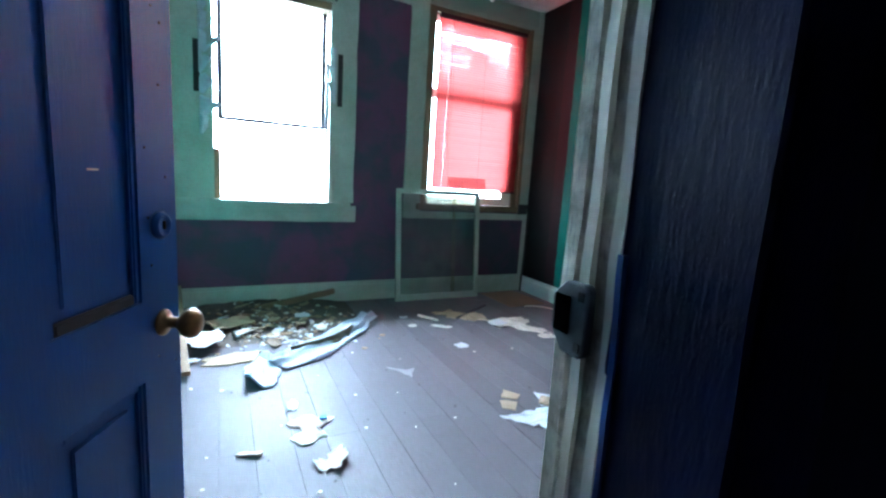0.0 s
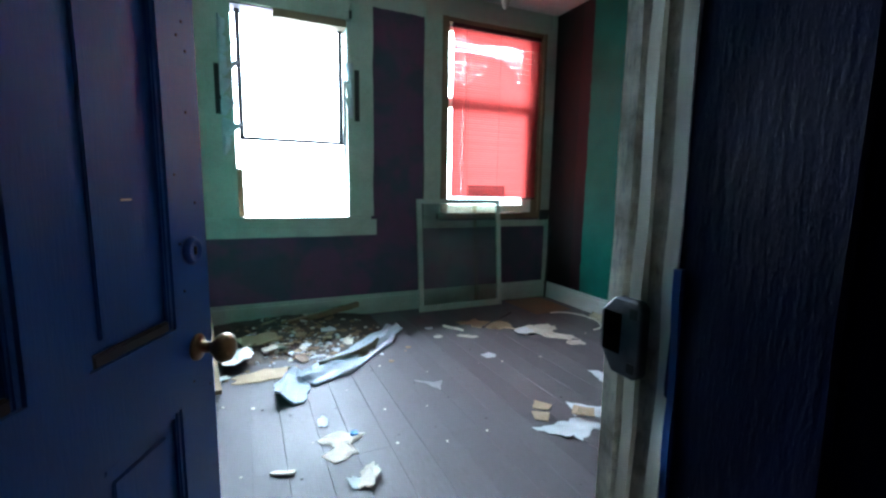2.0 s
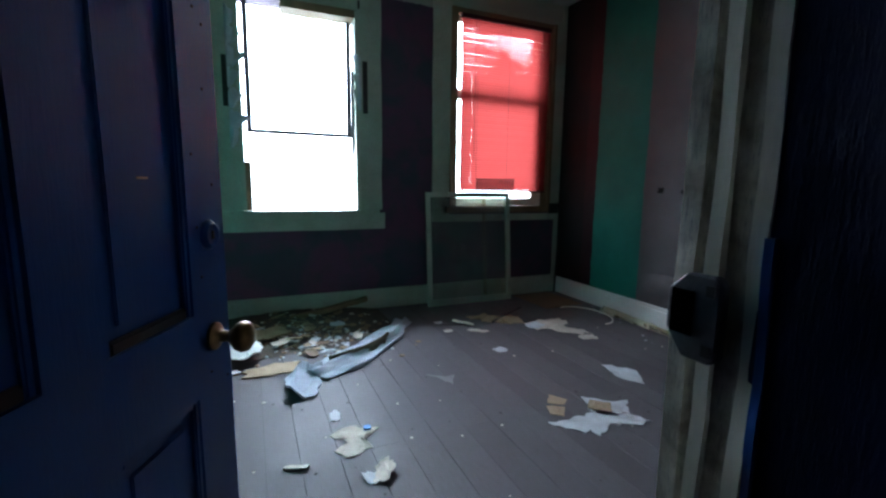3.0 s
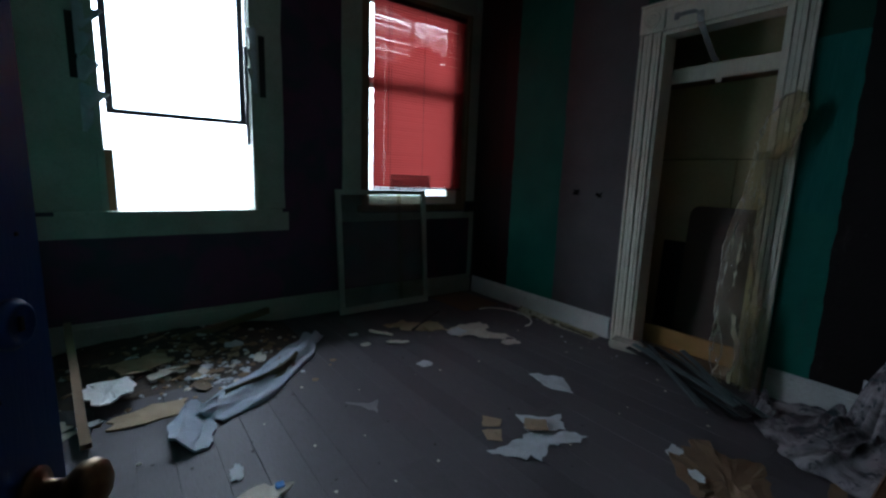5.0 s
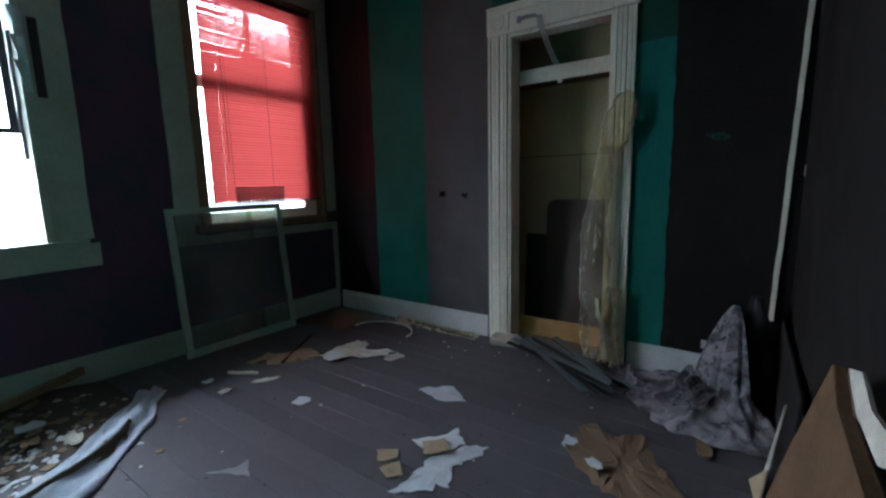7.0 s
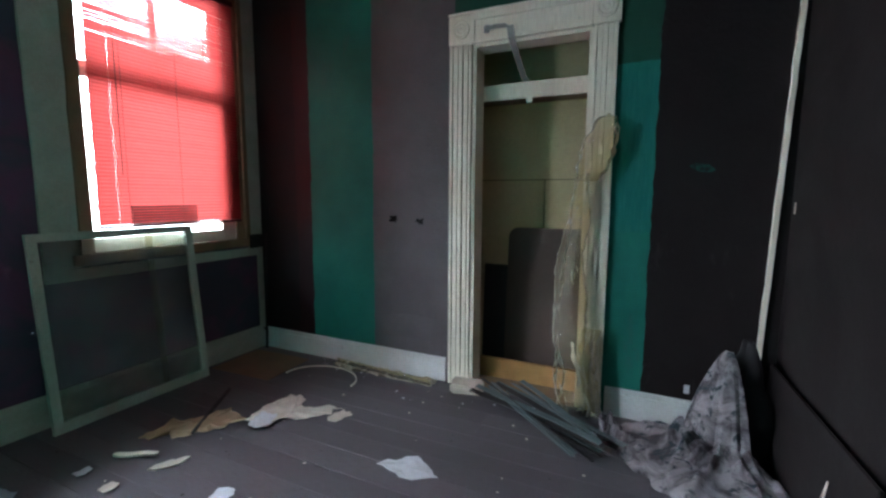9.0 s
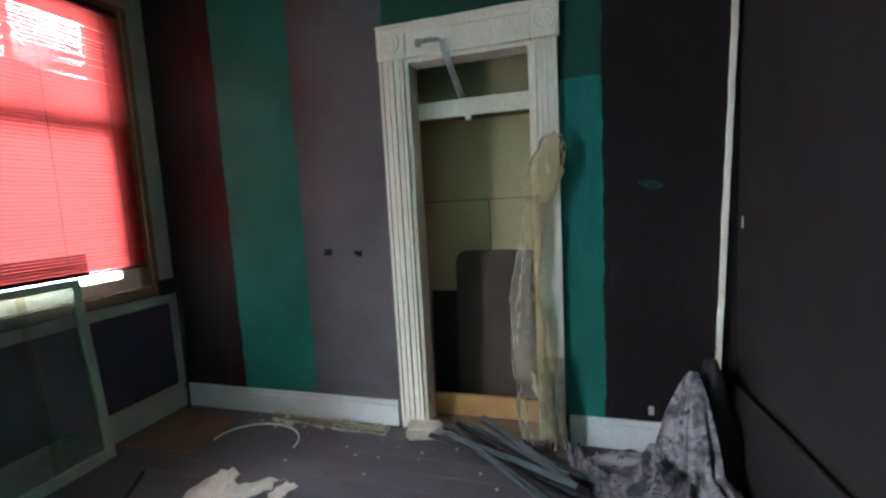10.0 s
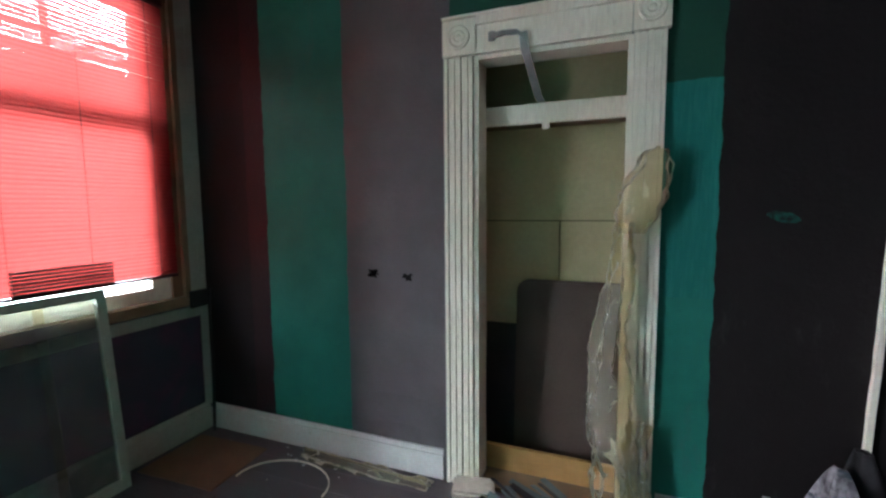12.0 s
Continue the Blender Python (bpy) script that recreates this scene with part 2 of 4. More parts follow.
BROWN_PAPER = worn("torn brown wallpaper", (0.16, 0.098, 0.055), (0.20, 0.13, 0.078), (0.09, 0.06, 0.04), 0.8, 5, 70, None, 0.3, space="object")
LINING = worn("grey-brown wall lining", (0.20, 0.19, 0.20), (0.25, 0.235, 0.24), (0.12, 0.11, 0.11), 0.85, 6, 70, None, 0.25, space="object")
DENIM = worn("faded grey-blue cloth", (0.33, 0.38, 0.44), (0.42, 0.46, 0.51), (0.18, 0.18, 0.17), 0.9, 7, 160, None, 0.4, wear=0.58, space="object")
CLOTH_BACK = worn("olive cloth lining", (0.13, 0.12, 0.08), (0.17, 0.15, 0.10), (0.08, 0.07, 0.05), 0.9, 7, 160, None, 0.4, space="object")
DIRT = worn("dark dirt and ash", (0.05, 0.04, 0.034), (0.085, 0.066, 0.05), (0.14, 0.11, 0.085), 0.9, 14, 90, None, 0.8)
SLATE_SLAT = worn("dark green-grey vinyl slat", (0.085, 0.12, 0.125), (0.13, 0.17, 0.17), (0.03, 0.034, 0.034), 0.4, 10, 80)
# Painted darkness for holes and gaps that have no modelled depth.
VOID = worn("painted dark of holes and gaps", (0.002, 0.002, 0.002), (0.003, 0.003, 0.003), (0.002, 0.002, 0.002), 0.9, gloss=0.0)
FLORAL = make_fabric("flowered grey and mauve cloth", (0.27, 0.25, 0.26), (0.06, 0.05, 0.056), (0.03, 0.04, 0.048))
ORANGE_BROWN = worn("orange-brown hardboard", (0.125, 0.062, 0.027), (0.095, 0.047, 0.021), (0.26, 0.2, 0.14), 0.6, 4, 50, (1, 1, 4), 0.25, wear=0.68, space="object")
DARK_CLOTH = worn("black cloth", (0.012, 0.011, 0.012), (0.02, 0.018, 0.02), (0.03, 0.028, 0.028), 0.85, 8, 120)
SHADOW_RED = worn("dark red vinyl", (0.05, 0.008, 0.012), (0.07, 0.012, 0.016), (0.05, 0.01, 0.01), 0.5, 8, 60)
BLUE_CAP = worn("bright blue plastic", (0.05, 0.22, 0.60), (0.06, 0.26, 0.65), (0.04, 0.15, 0.4), 0.4, 8, 60)
GROUND = worn("pale concrete ground", (0.34, 0.33, 0.31), (0.28, 0.27, 0.26), (0.2, 0.19, 0.18), 0.9, 1, 20)
BRICK_OUT = worn("weathered outer wall", (0.3, 0.2, 0.16), (0.26, 0.17, 0.13), (0.16, 0.11, 0.09), 0.9, 2, 30)


# ---- mesh helpers ----
def box(bm, x0, x1, y0, y1, z0, z1, m=None):
    vs = [Vector((x, y, z)) for x in (x0, x1) for y in (y0, y1) for z in (z0, z1)]
    vs = [bm.verts.new(m @ v if m else v) for v in vs]
    for f in ((0, 1, 3, 2), (4, 6, 7, 5), (0, 4, 5, 1), (2, 3, 7, 6), (0, 2, 6, 4), (1, 5, 7, 3)):
        bm.faces.new([vs[i] for i in f])
    return vs


def bevelled(bm, width, segments=2):
    bmesh.ops.bevel(bm, geom=bm.edges[:] + bm.verts[:], offset=width, segments=segments, affect="EDGES", clamp_overlap=True)
    return bm


def boxes(*dims, bevel=0.0, m=None):
    bm = bmesh.new()
    for d in dims:
        box(bm, *d, m)
    return bevelled(bm, bevel) if bevel else bm


def turned(profile, seg=28):
    """A body of revolution round z from (radius, height) pairs."""
    bm = bmesh.new()
    rings = [[bm.verts.new((r * math.cos(2 * math.pi * k / seg), r * math.sin(2 * math.pi * k / seg), h)) for k in range(seg)] for r, h in profile]
    for a, b in zip(rings, rings[1:]):
        for k in range(seg):
            bm.faces.new((a[k], a[(k + 1) % seg], b[(k + 1) % seg], b[k]))
    bm.faces.new(rings[0][::-1])
    bm.faces.new(rings[-1])
    return bm


def finish(name, bm, material, smooth=False):
    bmesh.ops.recalc_face_normals(bm, faces=bm.faces[:])
    me = bpy.data.meshes.new(name)
    bm.to_mesh(me)
    bm.free()
    for m in material if isinstance(material, (list, tuple)) else [material]:
        me.materials.append(m)
    if smooth:
        for p in me.polygons:
            p.use_smooth = True
    return new(name, me)


def part(name, bm, material, parent, label="", smooth=False):
    ob = finish(name, bm, material, smooth)
    ob.parent = parent
    return tagged(ob, label)


def thing(name, label, category, group="", at=None):
    ob = new(name)
    if at is not None:
        ob.matrix_world = at
    return tagged(ob, label, category, group)


def solid(name, bm, material, label, category, group="", at=None, smooth=False):
    ob = finish(name, bm, material, smooth)
    if at is not None:
        ob.matrix_world = at
    return tagged(ob, label, category, group)


def structure(name, bm, material, label, category, smooth=False):
    return tagged(finish(name, bm, material, smooth), label, category, kind="structure")


def rough_edges(bm, amount, seed, cuts=10):
    """Breaks long edges up and shifts them a little, as chipped old woodwork is."""
    bmesh.ops.subdivide_edges(bm, edges=[e for e in bm.edges if e.calc_length() > 0.4], cuts=cuts, use_grid_fill=True)
    for v in bm.verts:
        v.co += Vector(noise.noise_vector(v.co * 9 + Vector((seed, 0, 0)))) * amount
    return bm


# ---- the room ----
X0, X1, Y0, Y1, H = -0.44, 2.85, 0.575, 3.90, 2.75
DOOR_L, DOOR_R, DOOR_H = -0.34, 0.385, 2.07
W1 = (-0.03, 0.82, 0.85, 2.38)
W2 = (1.69, 2.69, 0.87, 2.52)
CL = (1.475, 2.1345, 2.05)

structure("ground", boxes((-60, 60, 4.3, 120, -3.3, -3.2)), GROUND, "pale concrete ground outside below the windows", "ground")
structure("backdrop", boxes((-9, 12, 9.0, 9.05, -3.2, 9)), GLOW, "bright hazy daylight seen outside the windows", "backdrop")
floor = structure("floor", boxes((-1.4, 3.6, -1.3, Y1 + 0.2, -0.12, -0.022)), GROOVE, "old floor of worn grey-mauve painted boards", "floor")
bm = boxes((-1.4, 3.6, -1.3, Y1 + 0.2, H, H + 0.1))
structure("ceiling", bm, CEILING, "stained white ceiling with flaking paint", "ceiling")

# window wall with two openings
bm = boxes((X0 - 0.15, W1[0], Y1, Y1 + 0.2, 0, H), (W1[1], W2[0], Y1, Y1 + 0.2, 0, H), (W2[1], X1 + 0.12, Y1, Y1 + 0.2, 0, H),
           (W1[0], W1[1], Y1, Y1 + 0.2, 0, W1[2]), (W1[0], W1[1], Y1, Y1 + 0.2, W1[3], H),
           (W2[0], W2[1], Y1, Y1 + 0.2, 0, W2[2]), (W2[0], W2[1], Y1, Y1 + 0.2, W2[3], H))
structure("wall_north", bm, WINDOW_WALL, "window wall in blotched purple and slate paint", "wall")
structure("wall_west", boxes((X0 - 0.12, X0, Y0, Y1, 0, H)), TEAL, "plain teal painted wall", "wall")
# closet wall with its opening
bm = boxes((X1, X1 + 0.12, CL[1], Y1, 0, H), (X1, X1 + 0.12, Y0 - 0.14, CL[0], 0, H), (X1, X1 + 0.12, CL[0], CL[1], CL[2], H))
structure("wall_east", bm, STRIPES, "closet wall with wide teal and dark brown stripes, light falloff painted in", "wall")
# entry wall with the doorway
bm = boxes((X0 - 0.12, DOOR_L, Y0 - 0.14, Y0, 0, H), (DOOR_R + 0.03, X1, Y0 - 0.14, Y0, 0, H), (DOOR_L, DOOR_R + 0.03, Y0 - 0.14, Y0, DOOR_H + 0.03, H))
structure("wall_south", bm, BROWN_WALL, "dark brown painted entry wall with scuffs", "wall")
# hall behind the camera
bm = boxes((-1.3, -1.2, -1.2, 0.41, 0, H), (1.5, 1.6, -1.2, 0.41, 0, H), (-1.3, 1.6, -1.3, -1.2, 0, H),
           (-1.2, DOOR_L - 0.1, 0.412, 0.417, 0, H), (DOOR_R + 0.12, 1.5, 0.412, 0.417, 0, H))
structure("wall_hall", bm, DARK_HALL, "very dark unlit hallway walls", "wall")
# closet box
# First box: an unseen low ceiling added to darken the closet above its rail.
bm = boxes((X1 + 0.1205, 3.30, 1.2605, 2.3595, 2.16, 2.22), (3.32, 3.40, 1.20, 2.42, 0, H), (X1 + 0.12, 3.32, 2.36, 2.42, 0, H), (X1 + 0.12, 3.32, 1.20, 1.26, 0, H))
structure("wall_closet", bm, TAN, "tan boarded closet walls with an added unseen low ceiling", "wall")


def baseboard(label, m, length, height, mat, seed, depth=0.018):
    bm = boxes((0, length, 0, depth, 0, height - 0.028), (0, length, 0, depth * 0.6, height - 0.0279, height))
    rough_edges(bm, 0.0025, seed, 14)
    ob = structure("baseboard", bm, mat, label, "baseboard")
    ob.matrix_world = m
    return ob


baseboard("grimy greenish white baseboard under the windows", pose(X1 - 0.02, Y1 - 0.001, 0, 0, 0, 180), X1 - X0 - 0.04, 0.17, TRIM_GREEN, 1)
baseboard("chipped white baseboard of the closet wall", pose(X1 - 0.001, 2.30, 0, 0, 0, 90), 1.58, 0.155, BASE, 2)
baseboard("chipped white baseboard by the corner", pose(X1 - 0.001, 0.80, 0, 0, 0, 90), 0.53, 0.155, BASE, 3, 0.022)
baseboard("white baseboard below the teal wall", pose(X0 + 0.001, Y1 - 0.03, 0, 0, 0, -90), 2.5, 0.155, BASE, 4)
baseboard("broken white baseboard of the entry wall", pose(2.62, Y0 + 0.001, 0), 0.2, 0.24, BASE, 5)
bm = rough_edges(boxes((X1 - 0.022, X1 - 0.001, Y0 + 0.001, Y0 + 0.022, 0.40, H)), 0.004, 7, 30)
for v in bm.verts:  # out of plumb
    v.co.y += 0.028 * (H - v.co.z)
structure("corner_trim", bm, TRIM, "chipped white wooden corner strip", "trim")
bm = rough_edges(boxes((X1 - 0.05, X1 - 0.003, Y1 - 0.016, Y1 - 0.003, 0.15, H)), 0.003, 8, 30)
structure("corner_trim", bm, TRIM_GREEN, "grubby white strip in the corner by the window", "trim")


# ---- windows ----
def casing_board(name, parent, dims, mat, seed, amount=0.003, label=""):
    return part(name, rough_edges(boxes(dims), amount, seed), mat, parent, label)


def window_1():
    x0, x1, z0, z1 = W1
    w = tagged(new("window_1"), "tall sash window with grubby greenish white casing, broken open", "window", kind="structure")
    f = Y1 - 0.022
    casing_board("casing", w, (X0 + 0.012, x0 - 0.025, f, Y1 - 0.001, z0 - 0.0, 2.53), TRIM_GREEN, 11)
    casing_board("casing", w, (x1 + 0.02, 1.02, f, Y1 - 0.001, z0, 2.53), TRIM_GREEN, 12, 0.006)
    casing_board("casing", w, (x0 - 0.022, x1 + 0.018, f, Y1 - 0.001, z1 + 0.01, 2.53), TRIM_GREEN, 13)
    casing_board("window_sill", w, (-0.27, 0.99, Y1 - 0.055, Y1 + 0.10, z0 - 0.025, z0), TRIM_GREEN, 14, 0.002)
    casing_board("apron", w, (X0 + 0.012, 1.045, f + 0.002, Y1 - 0.001, 0.69, z0 - 0.027), TRIM_GREEN, 15, 0.004)
    # jambs, with the bare lower part on one side
    casing_board("jamb", w, (x0 - 0.024, x0 + 0.012, Y1 - 0.03, Y1 + 0.17, z0, z1), TRIM_GREEN, 16)
    casing_board("jamb", w, (x1 - 0.012, x1 + 0.019, Y1 - 0.026, Y1 + 0.17, z0, z1), TRIM_GREEN, 17)
    casing_board("jamb_liner", w, (x0 + 0.012, x0 + 0.055, Y1 + 0.0, Y1 + 0.03, z0 + 0.003, 1.22), BARE_WOOD, 18, label="bare brown strip of the jamb")
    casing_board("head_jamb", w, (x0 + 0.3, x1 - 0.012, Y1 - 0.02, Y1 + 0.15, z1 - 0.05, z1 + 0.008), BARE_WOOD, 19, 0.004)
    # upper sash
    sash = part("window_frame", boxes((x0 + 0.035, x0 + 0.075, Y1 + 0.09, Y1 + 0.12, 1.44, z1), (x1 - 0.06, x1 - 0.025, Y1 + 0.09, Y1 + 0.12, 1.44, z1),
                                      (x0 + 0.035, x1 - 0.025, Y1 + 0.085, Y1 + 0.125, 1.435, 1.465), bevel=0.003), STEEL, w, "dark sash frame")
    pane = part("pane", boxes((x0 + 0.07, x1 - 0.06, Y1 + 0.103, Y1 + 0.107, 1.465, z1)), GLASS, sash)
    pane.visible_shadow = False
    casing_board("pulley_plate", w, (x1 + 0.045, x1 + 0.085, f - 0.004, f - 0.0005, 1.62, 2.02), BLACKISH, 20, 0.001, "dark slot of bare wood on the casing")
    casing_board("pulley_plate", w, (x0 - 0.11, x0 - 0.07, f - 0.004, f - 0.0005, 1.60, 1.95), BLACKISH, 22, 0.001)
    part("broken_stop", rough_edges(boxes((x1 - 0.03, x1 - 0.014, Y1 + 0.04, Y1 + 0.06, 1.30, 1.95)), 0.004, 21), STEEL, w)
    part("nail", boxes((x1 + 0.012, x1 + 0.026, f - 0.02, f, 2.40, 2.46), bevel=0.003), BLACKISH, w)
    return w


window_1()


def window_2():
    x0, x1, z0, z1 = W2
    w = tagged(new("window_2"), "sash window with brown wooden jambs behind a red blind", "window", kind="structure")
    f = Y1 - 0.022
    casing_board("casing", w, (1.475, x0 - 0.055, f, Y1 - 0.001, 0.80, 2.60), TRIM_GREEN, 31, 0.007)
    casing_board("casing", w, (x0 - 0.053, x0 - 0.006, f - 0.008, Y1 - 0.001, 0.86, 2.56), BARE_WOOD, 32, 0.004, "bare brown stop")
    casing_board("casing", w, (x1 + 0.04, X1 - 0.055, f, Y1 - 0.001, 0.80, 2.60), TRIM_GREEN, 33, 0.003)
    casing_board("casing", w, (x1 + 0.005, x1 + 0.038, f - 0.008, Y1 - 0.001, 0.86, 2.56), BARE_WOOD, 34, 0.004, "bare brown stop")
    casing_board("casing", w, (x0 - 0.05, x1 + 0.038, f, Y1 - 0.001, z1 + 0.042, 2.60), TRIM_GREEN, 35)
    casing_board("head_jamb", w, (x0 - 0.004, x1 + 0.003, Y1 - 0.02, Y1 + 0.17, z1, z1 + 0.04), BARE_WOOD, 36)
    casing_board("jamb", w, (x0 - 0.004, x0 + 0.014, Y1 - 0.02, Y1 + 0.18, z0, z1 - 0.002), BARE_WOOD, 37)
    casing_board("jamb", w, (x1 - 0.06, x1 + 0.003, Y1 - 0.012, Y1 + 0.18, z0, z1 - 0.002), BARE_WOOD, 38)
    casing_board("window_sill", w, (1.60, 2.79, Y1 - 0.05, Y1 + 0.18, 0.815, 0.87), BARE_WOOD, 39, 0.003, "bare brown wooden sill")
    casing_board("apron", w, (1.475, 2.79, f, Y1 - 0.001, 0.735, 0.798), TRIM_GREEN, 40, 0.004)
    for name, a, b, ya in (("window_frame", 0.872, 1.86, 0.0), ("window_frame", 1.83, z1 - 0.003, 0.038)):
        y = Y1 + ya
        sash = part(name, boxes((x0 + 0.016, x0 + 0.026, y, y + 0.035, a, b), (x1 - 0.17, x1 - 0.062, y, y + 0.035, a, b),
                                (x0 + 0.026, x1 - 0.17, y, y + 0.035, a, a + 0.075), (x0 + 0.026, x1 - 0.17, y, y + 0.035, b - 0.05, b), bevel=0.003), TRIM, w)
        if a > 1:
            part("glazing_bar", boxes((2.135, 2.157, y + 0.004, y + 0.03, a + 0.055, b - 0.05)), TRIM, sash)
        pane = part("pane", boxes((x0 + 0.026, x1 - 0.17, y + 0.015, y + 0.019, a + 0.055, b - 0.05)), GLASS, sash)
        pane.visible_shadow = False
    # loose strip of dark wood beside the casing and the nailed catch on the sill
    casing_board("catch", w, (2.70, 2.80, Y1 - 0.075, Y1 - 0.052, 0.80, 0.90), BLACKISH, 41, 0.005)
    return w


window_2()


def slat_mesh(width, depth, sag, mat):
    bm = bmesh.new()
    xs = (-0.5, -0.3858, -0.3842, -0.2, 0.0, 0.17, 0.34, 0.5)
    n, rows = len(xs) - 1, 4
    ys = (-1.0, -0.5, -0.09, 0.09, 1.0)
    grid = [[bm.verts.new((width * xs[i], depth * 0.5 * ys[j], sag * (1 - ys[j] ** 2))) for j in range(rows + 1)] for i in range(n + 1)]
    for i in range(n):
        for j in range(rows):
            if i == 1 and j == 2:
                continue
            bm.faces.new((grid[i][j], grid[i + 1][j], grid[i + 1][j + 1], grid[i][j + 1]))
    me = bpy.data.meshes.new("slat")
    bm.to_mesh(me)
    bm.free()
    me.materials.append(mat)
    for p in me.polygons:
        p.use_smooth = True
    return me


def blind():
    b = thing("venetian_blind", "closed red venetian blind hanging in the window, lower corner bunched", "blind", at=pose(2.185, 3.866, 0))
    part("headrail", boxes((-0.46, 0.46, -0.018, 0.018, 2.475, 2.51), bevel=0.003), SHADOW_RED, b, "dark red metal headrail")
    part("bottom_rail", boxes((-0.46, 0.46, -0.012, 0.012, 1.0, 1.016), bevel=0.003), SHADOW_RED, b)
    me = slat_mesh(0.92, 0.025, 0.003, RED)
    rnd = random.Random(5)
    z, k = 1.03, 0
    while z < 2.47:
        tilt = 77 + rnd.uniform(-3, 3)
        if 2.02 < z < 2.40:
            tilt = 68.9 + rnd.uniform(-0.8, 0.8)
        ob = new("slat", me)
        ob.parent = b
        ob.matrix_local = pose(rnd.uniform(-0.003, 0.003), 0, z, tilt, rnd.uniform(-0.12, 0.12), 0)
        z += 0.0205
        k += 1
    for x in (-0.30, 0.02, 0.36):
        part("ladder_cord", boxes((x - 0.0012, x + 0.0012, -0.0145, -0.0128, 1.01, 2.48)), SHADOW_RED, b)
    # Overlapping red slats pass less light; that shade is painted as near-black.
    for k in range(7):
        part("bunched_slat", boxes((-0.30, 0.10, -0.034, -0.019, 1.018 + 0.016 * k, 1.029 + 0.016 * k), bevel=0.002), BLACKISH, b, "bunched-up blind slat, its shade painted near-black")
    part("tilt_wand", turned([(0.0025, 1.30), (0.0025, 2.47)], 8), SHADOW_RED, b).location = (-0.33, -0.024, 0)


blind()


# ---- entry door and its frame ----
def door():
    d = tagged(new("door_1"), "blue painted panelled door standing open into the room", "door", kind="structure")
    d.matrix_world = pose(DOOR_L + 0.012, Y0 + 0.005, 0, 0, 0, 66)
    w, t, h = 0.705, 0.036, 2.05
    xs, zs = (0.11, 0.305, 0.395, 0.59), (0.24, 0.68, 0.83, 1.93)
    frame_dims = [(0, xs[0], 0, t, 0.012, h), (xs[3], w, 0, t, 0.012, h), (xs[1], xs[2], 0, t, zs[0], zs[3])]
    for a, b in ((0.012, zs[0]), (zs[1], zs[2]), (zs[3], h)):
        frame_dims.append((xs[0], xs[3], 0, t, a, b) if a != zs[1] else (xs[0], xs[1], 0, t, a, b))
    frame_dims.append((xs[2], xs[3], 0, t, zs[1], zs[2]))
    bm = boxes(*frame_dims)
    bmesh.ops.remove_doubles(bm, verts=bm.verts[:], dist=0.0005)
    part("door_leaf", rough_edges(bm, 0.0012, 50, 8), BLUE, d)
    for a, b in ((xs[0], xs[1]), (xs[2], xs[3])):
        for c, e in ((zs[0], zs[1]), (zs[2], zs[3])):
            part("panel", boxes((a - 0.002, b + 0.002, 0.013, t - 0.013, c - 0.002, e + 0.002), (a + 0.035, b - 0.035, 0.0085, t - 0.0085, c + 0.035, e - 0.035), bevel=0.002), BLUE, d)
            for dims in ((a, a + 0.013, 0.003, 0.0128, c, e), (b - 0.013, b, 0.003, 0.0128, c, e), (a + 0.013, b - 0.013, 0.003, 0.0128, e - 0.013, e)):
                part("moulding", boxes(dims, bevel=0.003), BLUE, d)
            part("moulding", boxes((a + 0.013, b - 0.013, 0.003, 0.0128, c, c + 0.02), bevel=0.003), GROOVE, d, "grimy lower moulding")
    m = pose(w - 0.055, 0.0, 0.775, 90, 0, 0)
    handle = part("door_handle", turned([(0.026, 0), (0.026, 0.004), (0.021, 0.008), (0.011, 0.011), (0.010, 0.028), (0.016, 0.034), (0.026, 0.044), (0.029, 0.054), (0.026, 0.064), (0.016, 0.071), (0.004, 0.073)]), BRASS, d, "tarnished brass knob", True)
    handle.matrix_local = m
    lock = part("lock_cylinder", turned([(0.026, 0), (0.027, 0.004), (0.022, 0.011), (0.019, 0.012), (0.017, 0.009), (0.002, 0.009)]), BLUE, d, "blue-painted lock rose", True)
    lock.matrix_local = pose(w - 0.058, 0, 0.965, 90)
    part("keyhole", boxes((w - 0.0602, w - 0.0558, -0.0125, -0.0085, 0.958, 0.973)), BLACKISH, d)
    rnd = random.Random(9)
    for k in range(14):
        x, z = rnd.uniform(0.61, w - 0.01), rnd.uniform(0.6, 1.6)
        part("nail_hole", boxes((x, x + 0.0035, -0.0018, 0.001, z, z + 0.004)), BLACKISH, d)
    for z in (0.25, 1.75):
        part("hinge", boxes((-0.010, 0.004, t - 0.004, t + 0.006, z, z + 0.1), bevel=0.002), STEEL, d)
    part("scratch", boxes((0.49, 0.512, 0.0072, 0.0084, 1.062, 1.065), m=None), TRIM, d)


door()


